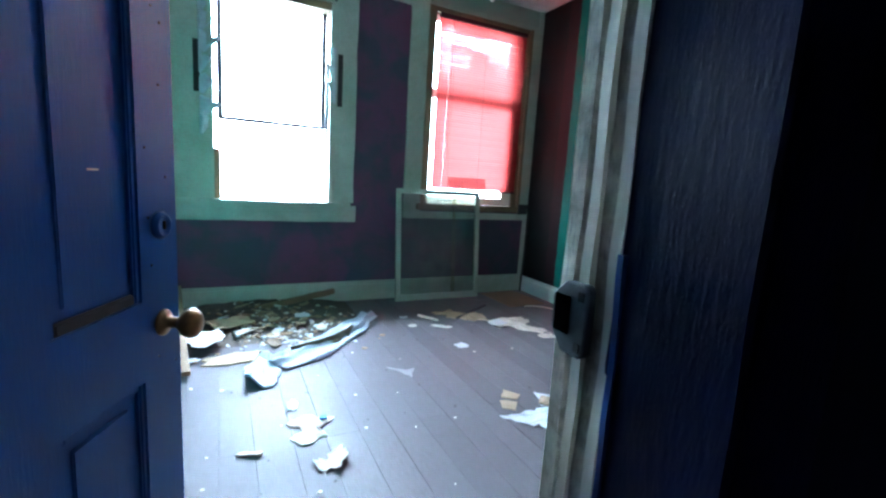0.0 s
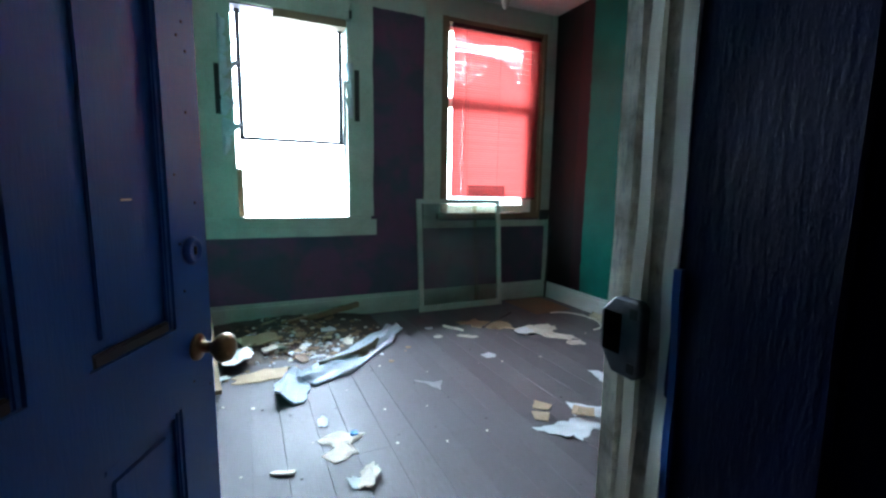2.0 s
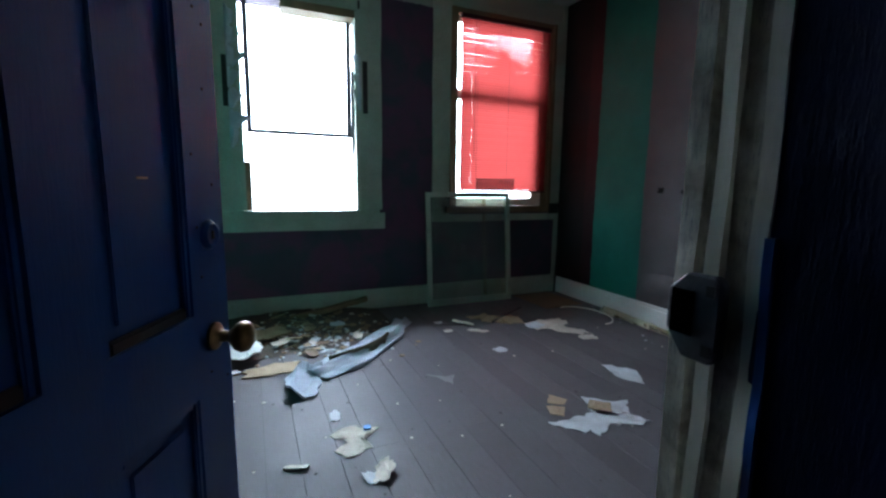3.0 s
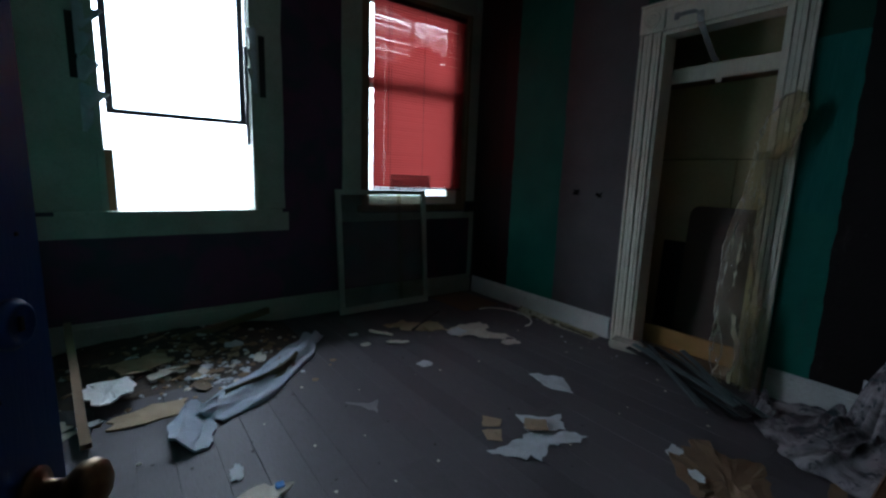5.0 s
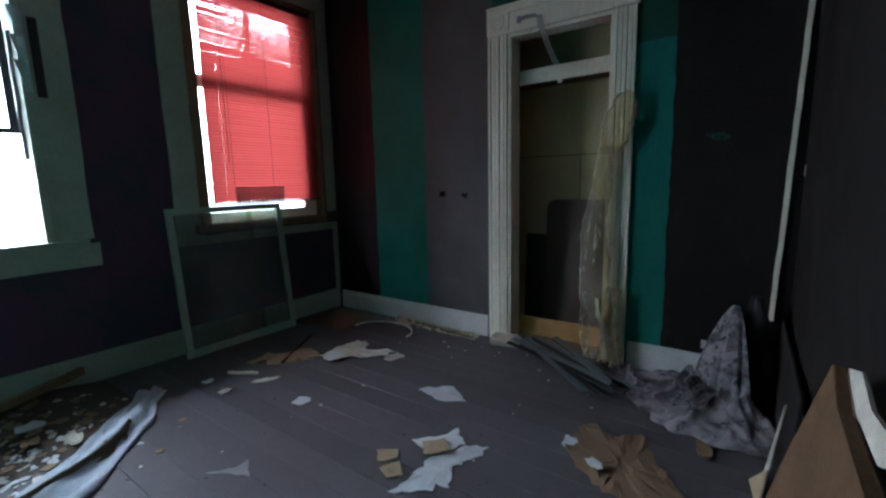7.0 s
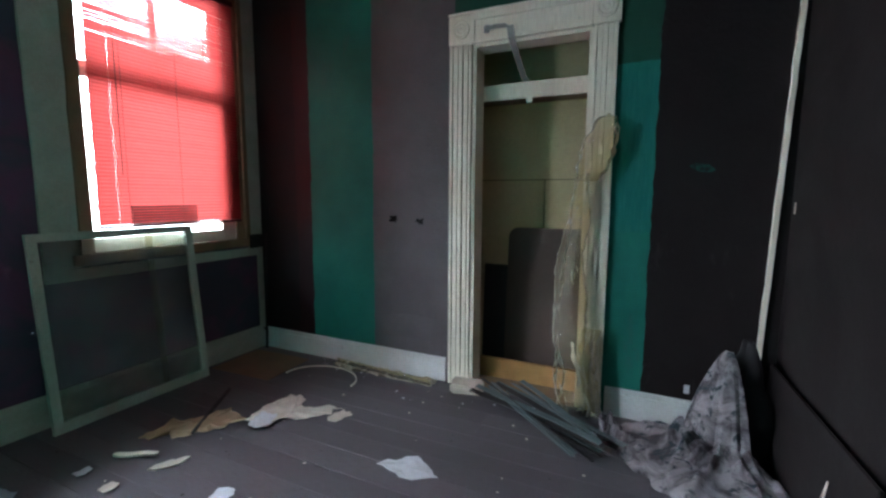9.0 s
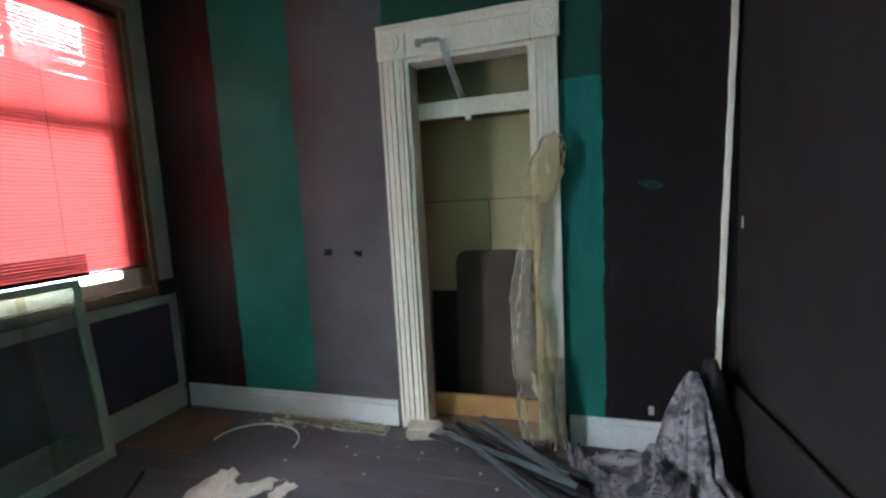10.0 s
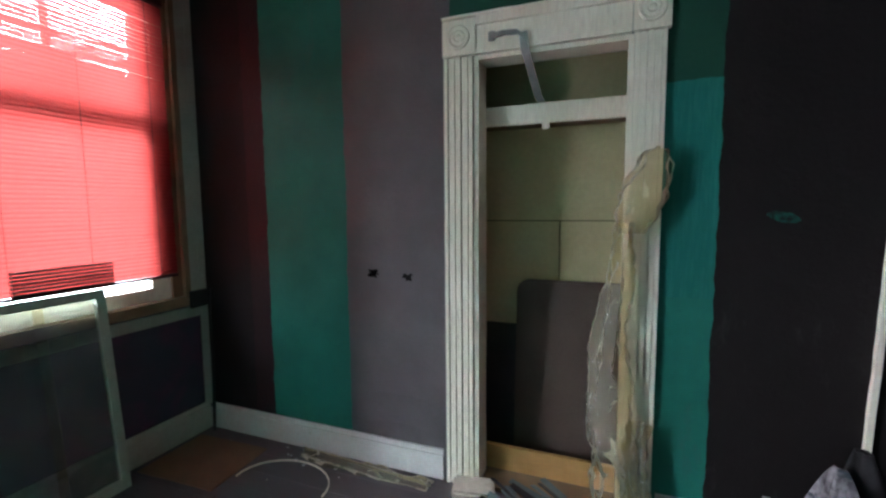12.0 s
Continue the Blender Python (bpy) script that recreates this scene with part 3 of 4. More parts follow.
def door_frame():
    f = tagged(new("door_frame"), "peeling entry door frame, navy outside and bare grey inside", "door frame", kind="structure")
    r = DOOR_R
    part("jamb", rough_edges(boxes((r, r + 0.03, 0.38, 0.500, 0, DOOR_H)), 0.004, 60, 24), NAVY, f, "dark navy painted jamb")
    part("jamb", rough_edges(boxes((r + 0.006, r + 0.03, 0.5005, 0.534, 0, DOOR_H)), 0.003, 61, 24), PEELED, f, "bare peeling jamb")
    part("jamb_edge", rough_edges(boxes((r - 0.004, r + 0.010, 0.496, 0.510, 0, DOOR_H)), 0.005, 62, 40), TRIM, f, "pale splintered edge")
    part("casing", rough_edges(boxes((r + 0.004, r + 0.12, 0.5605, 0.58, 0, DOOR_H + 0.1)), 0.003, 63, 24), PEELED, f)
    part("casing_bead", rough_edges(boxes((r + 0.0, r + 0.016, 0.5345, 0.548, 0, DOOR_H + 0.1)), 0.004, 64, 40), TRIM, f, "white chipped bead")
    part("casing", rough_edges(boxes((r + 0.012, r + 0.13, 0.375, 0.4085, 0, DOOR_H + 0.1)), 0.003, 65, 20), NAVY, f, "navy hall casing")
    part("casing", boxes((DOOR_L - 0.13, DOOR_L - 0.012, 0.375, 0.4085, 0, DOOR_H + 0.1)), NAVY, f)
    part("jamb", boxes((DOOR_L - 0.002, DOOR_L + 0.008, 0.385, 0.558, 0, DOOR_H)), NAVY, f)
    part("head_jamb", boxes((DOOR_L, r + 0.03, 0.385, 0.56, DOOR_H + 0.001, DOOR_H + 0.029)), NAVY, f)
    part("casing", boxes((DOOR_L - 0.1, r + 0.13, 0.561, 0.585, DOOR_H + 0.101, DOOR_H + 0.2)), TRIM, f)
    part("casing", boxes((DOOR_L - 0.13, r + 0.13, 0.375, 0.4085, DOOR_H + 0.101, DOOR_H + 0.2)), NAVY, f)
    part("paint_edge", rough_edges(boxes((r - 0.004, r + 0.004, 0.488, 0.4955, 0, 1.02)), 0.006, 66, 40), BLUE, f, "bright blue chipped paint edge")
    # rim lock keeper
    bm = bmesh.new()
    outline = [(0.524, 0.908), (0.524, 0.976), (0.530, 0.982), (0.558, 0.982), (0.576, 0.964), (0.576, 0.926), (0.558, 0.902), (0.530, 0.902)]
    lo = [bm.verts.new((r - 0.010, y, z)) for y, z in outline]
    hi = [bm.verts.new((r + 0.003, y, z)) for y, z in outline]
    bm.faces.new(lo)
    bm.faces.new(hi[::-1])
    for k in range(len(lo)):
        bm.faces.new((lo[k], lo[(k + 1) % 8], hi[(k + 1) % 8], hi[k]))
    keeper = part("lock_keeper", bevelled(bm, 0.002, 1), STEEL, f, "worn grey steel rim-lock keeper")
    part("latch_hole", boxes((r - 0.0115, r - 0.0095, 0.548, 0.570, 0.924, 0.966)), VOID, keeper)
    for y, z in ((0.533, 0.969), (0.533, 0.914)):
        part("screw_hole", boxes((r - 0.0112, r - 0.0095, y - 0.004, y + 0.004, z - 0.005, z + 0.005)), BLACKISH, keeper)


door_frame()


# ---- closet ----
def fluted(y0, y1, z0, z1, seed):
    """An upright casing board with raised flutes."""
    bm = boxes((X1 - 0.011, X1 - 0.001, y0, y1, z0, z1))
    w = y1 - y0
    for a, b, d in ((0.0, 0.13, 0.027), (0.18, 0.36, 0.022), (0.41, 0.59, 0.029), (0.64, 0.82, 0.022), (0.87, 1.0, 0.027)):
        box(bm, X1 - d, X1 - 0.0105, y0 + a * w, y0 + b * w, z0, z1)
    return rough_edges(bm, 0.0012, seed, 16)


def closet():
    c = tagged(new("closet_frame"), "cream painted closet door frame with fluted casings and rosette blocks", "door frame", kind="structure")
    part("casing", fluted(2.136, 2.275, 0, 2.06, 70), TRIM, c)
    part("casing", fluted(1.350, 1.465, 0, 2.06, 71), TRIM, c)
    part("head_casing", rough_edges(boxes((X1 - 0.022, X1 - 0.001, 1.475, 2.118, 2.062, 2.2215), (X1 - 0.030, X1 - 0.0221, 1.475, 2.118, 2.062, 2.082), (X1 - 0.036, X1 - 0.0221, 1.475, 2.118, 2.185, 2.2215)), 0.0015, 72), TRIM, c)
    part("cap_strip", rough_edges(boxes((X1 - 0.042, X1 - 0.001, 1.29, 2.28, 2.222, 2.234)), 0.004, 73), TRIM, c)
    for y in (1.405, 2.2):
        block = part("corner_block", boxes((X1 - 0.032, X1 - 0.001, y - 0.068 if y < 2 else y - 0.08, y + 0.068 if y < 2 else y + 0.08, 2.063, 2.22), bevel=0.003), TRIM, c)
        ros = part("rosette", turned([(0.052, 0), (0.052, 0.006), (0.045, 0.010), (0.040, 0.004), (0.030, 0.004), (0.026, 0.010), (0.020, 0.010), (0.016, 0.004), (0.012, 0.009), (0.003, 0.010)]), TRIM, block, "", True)
        ros.matrix_local = pose(X1 - 0.0315, y, 2.142, 0, -90, 0)
    part("jamb", rough_edges(boxes((X1 - 0.012, X1 + 0.12, 2.112, 2.1335, 0, 2.06)), 0.002, 74), TRIM, c)
    part("jamb", rough_edges(boxes((X1 - 0.012, X1 + 0.12, 1.4655, 1.488, 0, 2.06)), 0.002, 75), TRIM, c)
    part("head_jamb", boxes((X1 - 0.012, X1 + 0.12, 1.4885, 2.1115, 2.04, 2.06)), TRIM, c)
    part("threshold", rough_edges(boxes((X1 - 0.01, X1 + 0.14, 1.489, 2.111, -0.01, 0.02)), 0.002, 76), BARE_WOOD, c)
    # boards of the closet's back
    for y0, y1, z0, z1 in ((1.26, 2.36, 1.305, 2.74), (1.26, 1.795, 0.0, 1.30), (1.80, 2.36, 0.0, 1.30)):
        part("back_board", boxes((3.305, 3.319, y0, y1, z0, z1), bevel=0.002), TAN, c)
    part("board_joint", boxes((3.312, 3.3185, 1.27, 2.35, 1.3002, 1.3048), (3.312, 3.3185, 1.7955, 1.7995, 0.02, 1.2995)), VOID, c)
    bar = solid("shelf_cleat", rough_edges(boxes((X1 + 0.121, X1 + 0.145, 1.27, 2.35, 1.765, 1.855)), 0.002, 77), TRIM, "cream painted wooden rail across the closet", "rail")
    solid("closet_shelf", boxes((X1 + 0.146, 3.30, 1.27, 2.35, 1.80, 1.822)), BARE_WOOD, "dark wooden shelf inside the closet", "shelf")
    s = solid("sill_board", boxes((2.99, 3.015, 1.49, 2.34, 0.021, 0.15), bevel=0.003), ORANGE_WOOD, "orange pine board across the closet bottom", "board")
    # rounded brown panel
    bm = bmesh.new()
    pts = [(1.32, 0.0), (2.01, 0.0), (2.01, 0.93)] + [(1.95 + 0.06 * math.cos(a), 0.93 + 0.06 * math.sin(a)) for a in (0.4, 0.8, 1.2)] + [(1.95, 0.99), (1.32, 0.99)]
    lo = [bm.verts.new((0, y, z)) for y, z in pts]
    hi = [bm.verts.new((0.06, y, z)) for y, z in pts]
    bm.faces.new(lo)
    bm.faces.new(hi[::-1])
    for k in range(len(pts)):
        bm.faces.new((lo[k], lo[(k + 1) % len(pts)], hi[(k + 1) % len(pts)], hi[k]))
    solid("folding_board", bevelled(bm, 0.012, 2), BROWN_BOARD, "scuffed brown folding panel with rounded corner leaning in closet", "panel", at=pose(3.15, 0, 0.0, 0, 4, 0))
    solid("dark_board", boxes((0, 0.015, 2.02, 2.20, 0, 0.72), bevel=0.002), BLACKISH, "blackened board leaning in the closet", "board", at=pose(3.25, 0, 0, 0, 3, 0))
    solid("thin_board", boxes((3.0, 3.02, 2.33, 2.355, 0, 0.98), bevel=0.002), BARE_WOOD, "narrow brown batten standing in the closet", "board")


closet()


def ribbon(path, width, thick, across):
    """A bent flat strip along a short path."""
    bm = bmesh.new()
    across = Vector(across).normalized() * width / 2
    rings = []
    for k, p in enumerate(path):
        p = Vector(p)
        d = (Vector(path[min(k + 1, len(path) - 1)]) - Vector(path[max(k - 1, 0)])).normalized()
        up = d.cross(across).normalized() * thick / 2
        rings.append([bm.verts.new(p + s * across + q * up) for s, q in ((-1, -1), (1, -1), (1, 1), (-1, 1))])
    for a, b in zip(rings, rings[1:]):
        for k in range(4):
            bm.faces.new((a[k], a[(k + 1) % 4], b[(k + 1) % 4], b[k]))
    bm.faces.new(rings[0])
    bm.faces.new(rings[-1][::-1])
    return bm


arm = thing("closet_bracket", "bent dull aluminium strip hanging from the closet head", "bracket")
part("strip", ribbon([(2.812, 2.055, 2.125), (2.806, 1.99, 2.128), (2.80, 1.93, 2.122), (2.803, 1.90, 2.10)], 0.022, 0.004, (0, 0.15, 1)), PALE_METAL, arm)
part("strip", ribbon([(2.803, 1.905, 2.12), (2.815, 1.90, 2.06), (2.87, 1.88, 1.97), (2.94, 1.86, 1.88), (2.968, 1.85, 1.86)], 0.036, 0.004, (0.1, 1, 0)), PALE_METAL, arm)
part("end_plate", boxes((2.812, 2.819, 2.03, 2.06, 2.105, 2.145), bevel=0.002), PALE_METAL, arm)
part("hook", boxes((2.955, 2.969, 1.81, 1.845, 1.735, 1.765), bevel=0.004), TRIM, arm, "white clip")


# ---- sheets and scraps ----
def sheet(fn, nu, nv, closed=False):
    bm = bmesh.new()
    g = [[bm.verts.new(fn(u / nu, v / nv)) for v in range(nv + 1)] for u in range(nu + 1)]
    for u in range(nu):
        for v in range(nv):
            bm.faces.new((g[u][v], g[u + 1][v], g[u + 1][v + 1], g[u][v + 1]))
    return bm


def thicken(ob, t):
    mod = ob.modifiers.new("thickness", "SOLIDIFY")
    mod.thickness, mod.offset = t, 0
    return ob


def scrap(seed, sx, sy, thick=0.003, jag=0.35, curl=0.012, points=22):
    """A torn, slightly curled scrap: an uneven outline with a raised middle ring."""
    rnd = random.Random(seed)
    bm = bmesh.new()
    rim = []
    for k in range(points):
        a = 2 * math.pi * k / points
        r = 1 + jag * noise.noise(Vector((2.2 * math.cos(a) + seed, 2.2 * math.sin(a), seed * 0.7))) * 1.6 + rnd.uniform(-0.5, 0.5) * jag * 0.3
        c, s = math.cos(a), math.sin(a)
        q = 1 / max(abs(c), abs(s)) ** 0.6
        rim.append((r * q * c * sx / 2.2, r * q * s * sy / 2.2))

    def lift(x, y):
        return thick + curl * max(0, noise.noise(Vector((x * 9 + seed, y * 9, 3.1))) + 0.25 * math.hypot(x / sx, y / sy) * 2)
    rings = []
    for f in (1.0, 0.62, 0.25):
        rings.append([bm.verts.new((x * f, y * f, lift(x * f, y * f))) for x, y in rim])
    low = [bm.verts.new((x, y, lift(x, y) - thick)) for x, y in rim]
    for a, b in zip(rings, rings[1:]):
        for k in range(points):
            bm.faces.new((a[k], a[(k + 1) % points], b[(k + 1) % points], b[k]))
    bm.faces.new(rings[-1])
    for k in range(points):
        bm.faces.new((low[k], low[(k + 1) % points], rings[0][(k + 1) % points], rings[0][k]))
    bm.faces.new(low[::-1])
    return bm


def lay(name, label, category, mat, seed, x, y, sx, sy, rz=0, z=0.0, group="", **kw):
    return solid(name, scrap(seed, sx, sy, **kw), mat, label, category, group, pose(x, y, z, 0, 0, rz))


def torn(name, label, category, mat, corners, seed, z=0.0, jag=0.10, lift=0.012, thick=0.003):
    """A torn flat sheet: straight runs between a few corners, broken into a ragged edge."""
    rnd = random.Random(seed)
    rim = []
    for k, (x0, y0) in enumerate(corners):
        x1, y1 = corners[(k + 1) % len(corners)]
        ln = math.hypot(x1 - x0, y1 - y0)
        steps = max(2, int(ln / 0.025))
        for i in range(steps):
            f, q = i / steps, (rnd.uniform(-1, 1) * jag * ln * 0.5 if i else 0)
            rim.append((x0 + (x1 - x0) * f - (y1 - y0) / ln * q, y0 + (y1 - y0) * f + (x1 - x0) / ln * q))
    cx, cy = sum(p[0] for p in rim) / len(rim), sum(p[1] for p in rim) / len(rim)
    bm = bmesh.new()

    def up(x, y):
        return thick + lift * max(0.0, noise.noise(Vector((x * 13, y * 13, seed))) + 0.1)
    rings = [[bm.verts.new((cx + (x - cx) * f - cx, cy + (y - cy) * f - cy, up(x * f, y * f))) for x, y in rim] for f in (1.0, 0.8, 0.5, 0.2)]
    low = [bm.verts.new((v.co.x, v.co.y, v.co.z - thick)) for v in rings[0]]
    n = len(rim)
    for a, b in [(low, rings[0])] + list(zip(rings, rings[1:])):
        for k in range(n):
            bm.faces.new((a[k], a[(k + 1) % n], b[(k + 1) % n], b[k]))
    bm.faces.new(rings[-1])
    bm.faces.new(low[::-1])
    return solid(name, bm, mat, label, category, at=pose(cx, cy, z))


lay("paper_scrap", "small white scrap of paper on bare boards", "scrap", PAPER, 1, 1.46, 2.64, 0.10, 0.09, 20, jag=0.2)
torn("paper_sheet", "torn pointed sheet of white paper on the floor", "paper", PAPER, [(1.90, 2.20), (2.03, 2.06), (1.93, 1.91), (1.86, 2.03)], 2)
torn("paper_sheet", "large jagged sheet of dirty white paper on floor", "paper", PAPER, [(1.20, 1.79), (1.29, 1.65), (1.34, 1.68), (1.34, 1.61), (1.43, 1.66), (1.64, 1.61), (1.60, 1.71), (1.47, 1.78), (1.36, 1.77)], 3, jag=0.22)
torn("paper_sheet", "jagged corner of dirty white paper on the floor", "paper", PAPER, [(1.50, 1.92), (1.45, 1.79), (1.60, 1.70), (1.69, 1.80), (1.60, 1.83)], 33, z=0.004, jag=0.22)
torn("card_scrap", "tan cardboard scrap lying on the white paper", "scrap", CARD, [(1.50, 1.86), (1.57, 1.79), (1.51, 1.72), (1.43, 1.79)], 4, z=0.018, thick=0.004)
torn("card_scrap", "tan cardboard scrap beside the white paper", "scrap", CARD, [(1.36, 2.00), (1.42, 1.93), (1.37, 1.89), (1.31, 1.94)], 5, thick=0.004)
torn("card_scrap", "small tan cardboard scrap on bare boards", "scrap", CARD, [(1.28, 1.91), (1.36, 1.87), (1.30, 1.80), (1.25, 1.84)], 6, thick=0.004)
torn("paper_scrap", "flat grey-brown flake of lining on bare boards", "scrap", LINING, [(0.87, 2.47), (0.96, 2.40), (1.02, 2.41), (0.96, 2.30)], 7, lift=0.004)
torn("plaster_scrap", "cream flake with a torn edge on bare boards", "scrap", PLASTER, [(0.27, 2.05), (0.33, 1.97), (0.27, 1.93), (0.31, 1.87), (0.42, 1.90), (0.40, 1.97), (0.48, 2.04), (0.36, 2.09)], 8, jag=0.2)
lay("bottle_cap", "bright blue plastic cap beside a cream flake", "cap", BLUE_CAP, 9, 0.43, 2.045, 0.035, 0.03, 0, jag=0.1, thick=0.01)
lay("paper_scrap", "narrow white paper scrap on bare boards", "scrap", PAPER, 10, 0.32, 2.21, 0.05, 0.11, -10, jag=0.4)
lay("plaster_scrap", "small cream flake standing on edge", "scrap", PLASTER, 12, 0.42, 1.74, 0.08, 0.14, -25, jag=0.35, curl=0.03)
lay("paper_scrap", "small white scrap by a cream flake", "scrap", PAPER, 13, 0.36, 1.72, 0.05, 0.07, 10, jag=0.3, curl=0.02)
lay("wood_chip", "pale splinter of wood on bare boards", "splinter", PLASTER, 14, 0.12, 1.88, 0.10, 0.025, -20, jag=0.2, thick=0.008)
torn("brown_paper", "large torn sheet of brown wallpaper on the floor", "wallpaper", BROWN_PAPER, [(1.80, 1.33), (2.05, 1.33), (2.02, 1.18), (2.10, 1.10), (1.93, 1.01), (1.76, 0.88), (1.56, 0.92), (1.66, 1.18)], 15, jag=0.14, lift=0.03)
lay("paper_scrap", "small white scrap beside brown wallpaper", "scrap", PAPER, 16, 1.87, 1.34, 0.08, 0.06, 0, jag=0.3)
lay("paper_scrap", "small white scrap lying on brown wallpaper", "scrap", PAPER, 17, 1.75, 1.20, 0.09, 0.05, 50, z=0.02, jag=0.3)
# torn strip of plaster in front of the leaning sash
torn("plaster_sheet", "long torn strip of cream wall lining on floor", "debris", PLASTER, [(1.92, 3.05), (2.12, 3.06), (2.28, 3.00), (2.16, 2.86), (2.25, 2.66), (2.10, 2.72), (2.02, 2.86), (1.90, 2.90)], 18, jag=0.24, lift=0.03)
torn("plaster_sheet", "torn strip of tan wall lining on the floor", "debris", CARD, [(1.56, 3.36), (1.72, 3.38), (1.98, 3.22), (1.92, 3.04), (1.74, 3.14)], 19, jag=0.24, lift=0.03)
lay("paper_scrap", "bluish white paper on the torn lining", "scrap", PAPER, 20, 1.93, 2.93, 0.15, 0.12, 10, z=0.02, jag=0.3)
lay("plaster_scrap", "cream flake near the torn lining", "scrap", PLASTER, 21, 1.50, 3.02, 0.15, 0.05, -20, jag=0.3, thick=0.006)
lay("plaster_scrap", "broken cream flake near the torn lining", "scrap", PLASTER, 22, 2.17, 2.62, 0.14, 0.09, -20, jag=0.3)
lay("wood_chip", "pale splinter leaning over torn lining", "splinter", TRIM, 23, 1.47, 3.22, 0.22, 0.03, -62, z=0.004, jag=0.1, thick=0.01)
lay("paper_scrap", "tiny white scrap near the leaning sash", "scrap", PAPER, 24, 1.30, 3.30, 0.07, 0.05, 0, jag=0.3)
solid("cardboard", bevelled(rough_edges(boxes((-0.20, 0.20, -0.25, 0.25, 0, 0.006)), 0.003, 98, 6), 0.001, 1), BROWN_PAPER, "flat tan cardboard square in the corner", "cardboard", at=pose(2.53, 3.59, 0.001, 0, 0, 2))
# debris near the teal wall
lay("white_card", "bright white broken card tilted on debris", "card", BASE, 26, -0.08, 3.08, 0.22, 0.30, 25, z=0.05, jag=0.3, curl=0.05, thick=0.006)
lay("card_scrap", "flat piece of tan card beside the debris", "scrap", CARD, 27, 0.08, 2.84, 0.34, 0.16, 8, jag=0.25, thick=0.005)
lay("card_scrap", "bent piece of tan card lying on debris", "scrap", CARD, 28, 0.06, 3.36, 0.30, 0.22, 20, z=0.04, jag=0.3, curl=0.04, thick=0.005)
lay("card_scrap", "piece of cream card lying on debris", "scrap", PLASTER, 29, 0.16, 3.22, 0.16, 0.08, 30, z=0.03, jag=0.3, thick=0.005)
lay("plaster_scrap", "pale sheet of lining by the teal wall", "scrap", PLASTER, 30, -0.32, 2.83, 0.30, 0.16, 30, jag=0.45, curl=0.02)
lay("plaster_scrap", "pale broken piece beside the debris", "scrap", PAPER, 31, -0.14, 2.86, 0.10, 0.05, 20, z=0.01, jag=0.3)
solid("stick", rough_edges(boxes((-0.018, 0.018, -0.58, 0.58, -0.012, 0.012)), 0.003, 80, 6), BARE_WOOD, "dark wooden batten lying across the debris", "stick", at=pose(-0.20, 3.22, 0.12, 9, 0, 6))
solid("stick", rough_edges(boxes((-0.02, 0.02, -0.30, 0.30, -0.02, 0.02)), 0.006, 81, 6), BARE_WOOD, "splintered dark wood against the baseboard", "stick", at=pose(0.58, 3.78, 0.07, 6, 0, -76))
solid("pipe", boxes((-0.008, 0.008, -0.26, 0.26, 0, 0.014), bevel=0.003), BLACKISH, "thin black strip lying on the boards", "strip", at=pose(1.92, 3.30, 0.002, 0, 0, -58))

# heap of dirt and a scatter of small shards
def heap(u, v):
    x, y = -0.36 + 1.36 * u, 3.02 + 0.86 * v
    edge = max(0.0, min(1, 4 * u * (1 - u) * 1.6)) * max(0.0, min(1, v * 1.5)) * max(0, 1 - max(0, u - 0.55) * 1.4)
    n = noise.noise(Vector((x * 5, y * 5, 0))) * 0.5 + noise.noise(Vector((x * 16, y * 16, 4))) * 0.25
    return Vector((x, y, -0.004 + edge * (0.05 + 0.035 * n)))


tagged(finish("dirt_heap", sheet(heap, 90, 60), DIRT, True), "low heap of dark dirt and rubbish by the baseboard", "debris", kind="stuff")


def shards(name, label, mat, count, seed, spot, size, z=0.0):
    rnd = random.Random(seed)
    bm = bmesh.new()
    for _ in range(count):
        x, y = spot(rnd)
        s = rnd.uniform(*size)
        base = max(0, heap((x + 0.36) / 1.36, (y - 3.02) / 0.86).z) if -0.36 < x < 1.0 and 3.02 < y < 3.88 else 0
        m = pose(x, y, base + z + s * 0.10, rnd.uniform(-25, 25) if base else 0, rnd.uniform(-25, 25) if base else 0, rnd.uniform(0, 360))
        pts = [(s * rnd.uniform(0.5, 1) * math.cos(a), s * rnd.uniform(0.35, 0.9) * math.sin(a)) for a in (0.3, 1.5, 2.7, 4.0, 5.2)]
        lo = [bm.verts.new(m @ Vector((px, py, -s * 0.08))) for px, py in pts]
        hi = [bm.verts.new(m @ Vector((px * 0.9, py * 0.9, s * 0.08))) for px, py in pts]
        bm.faces.new(lo[::-1])
        bm.faces.new(hi)
        for k in range(5):
            bm.faces.new((lo[k], lo[(k + 1) % 5], hi[(k + 1) % 5], hi[k]))
    return tagged(finish(name, bm, mat), label, "debris", kind="stuff")


rnd = random.Random(77)
for k in range(30):
    px, py = rnd.gauss(0.28, 0.26), min(3.72, max(3.0, rnd.gauss(3.32, 0.2)))
    base = max(0, heap((px + 0.36) / 1.36, (py - 3.02) / 0.86).z) if -0.36 < px < 1.0 and py > 3.02 else 0
    mat, what = rnd.choice(((CARD, "tan card"), (PLASTER, "cream plaster"), (PAPER, "grey-white paper"), (BARE_WOOD, "dark brown wood")))
    lay("debris_scrap", "broken scrap of " + what + " on the dirt heap", "scrap", mat, 200 + k, px, py, rnd.uniform(0.05, 0.13), rnd.uniform(0.03, 0.08), rnd.uniform(0, 180), base + 0.004, "scraps on the heap", jag=0.3, curl=0.03, thick=0.005, points=14)
near = lambda r: (r.gauss(0.35, 0.28), min(3.86, r.gauss(3.38, 0.22)))
shards("shards", "scatter of cream plaster shards over the dirt", PLASTER, 70, 1, near, (0.008, 0.034))
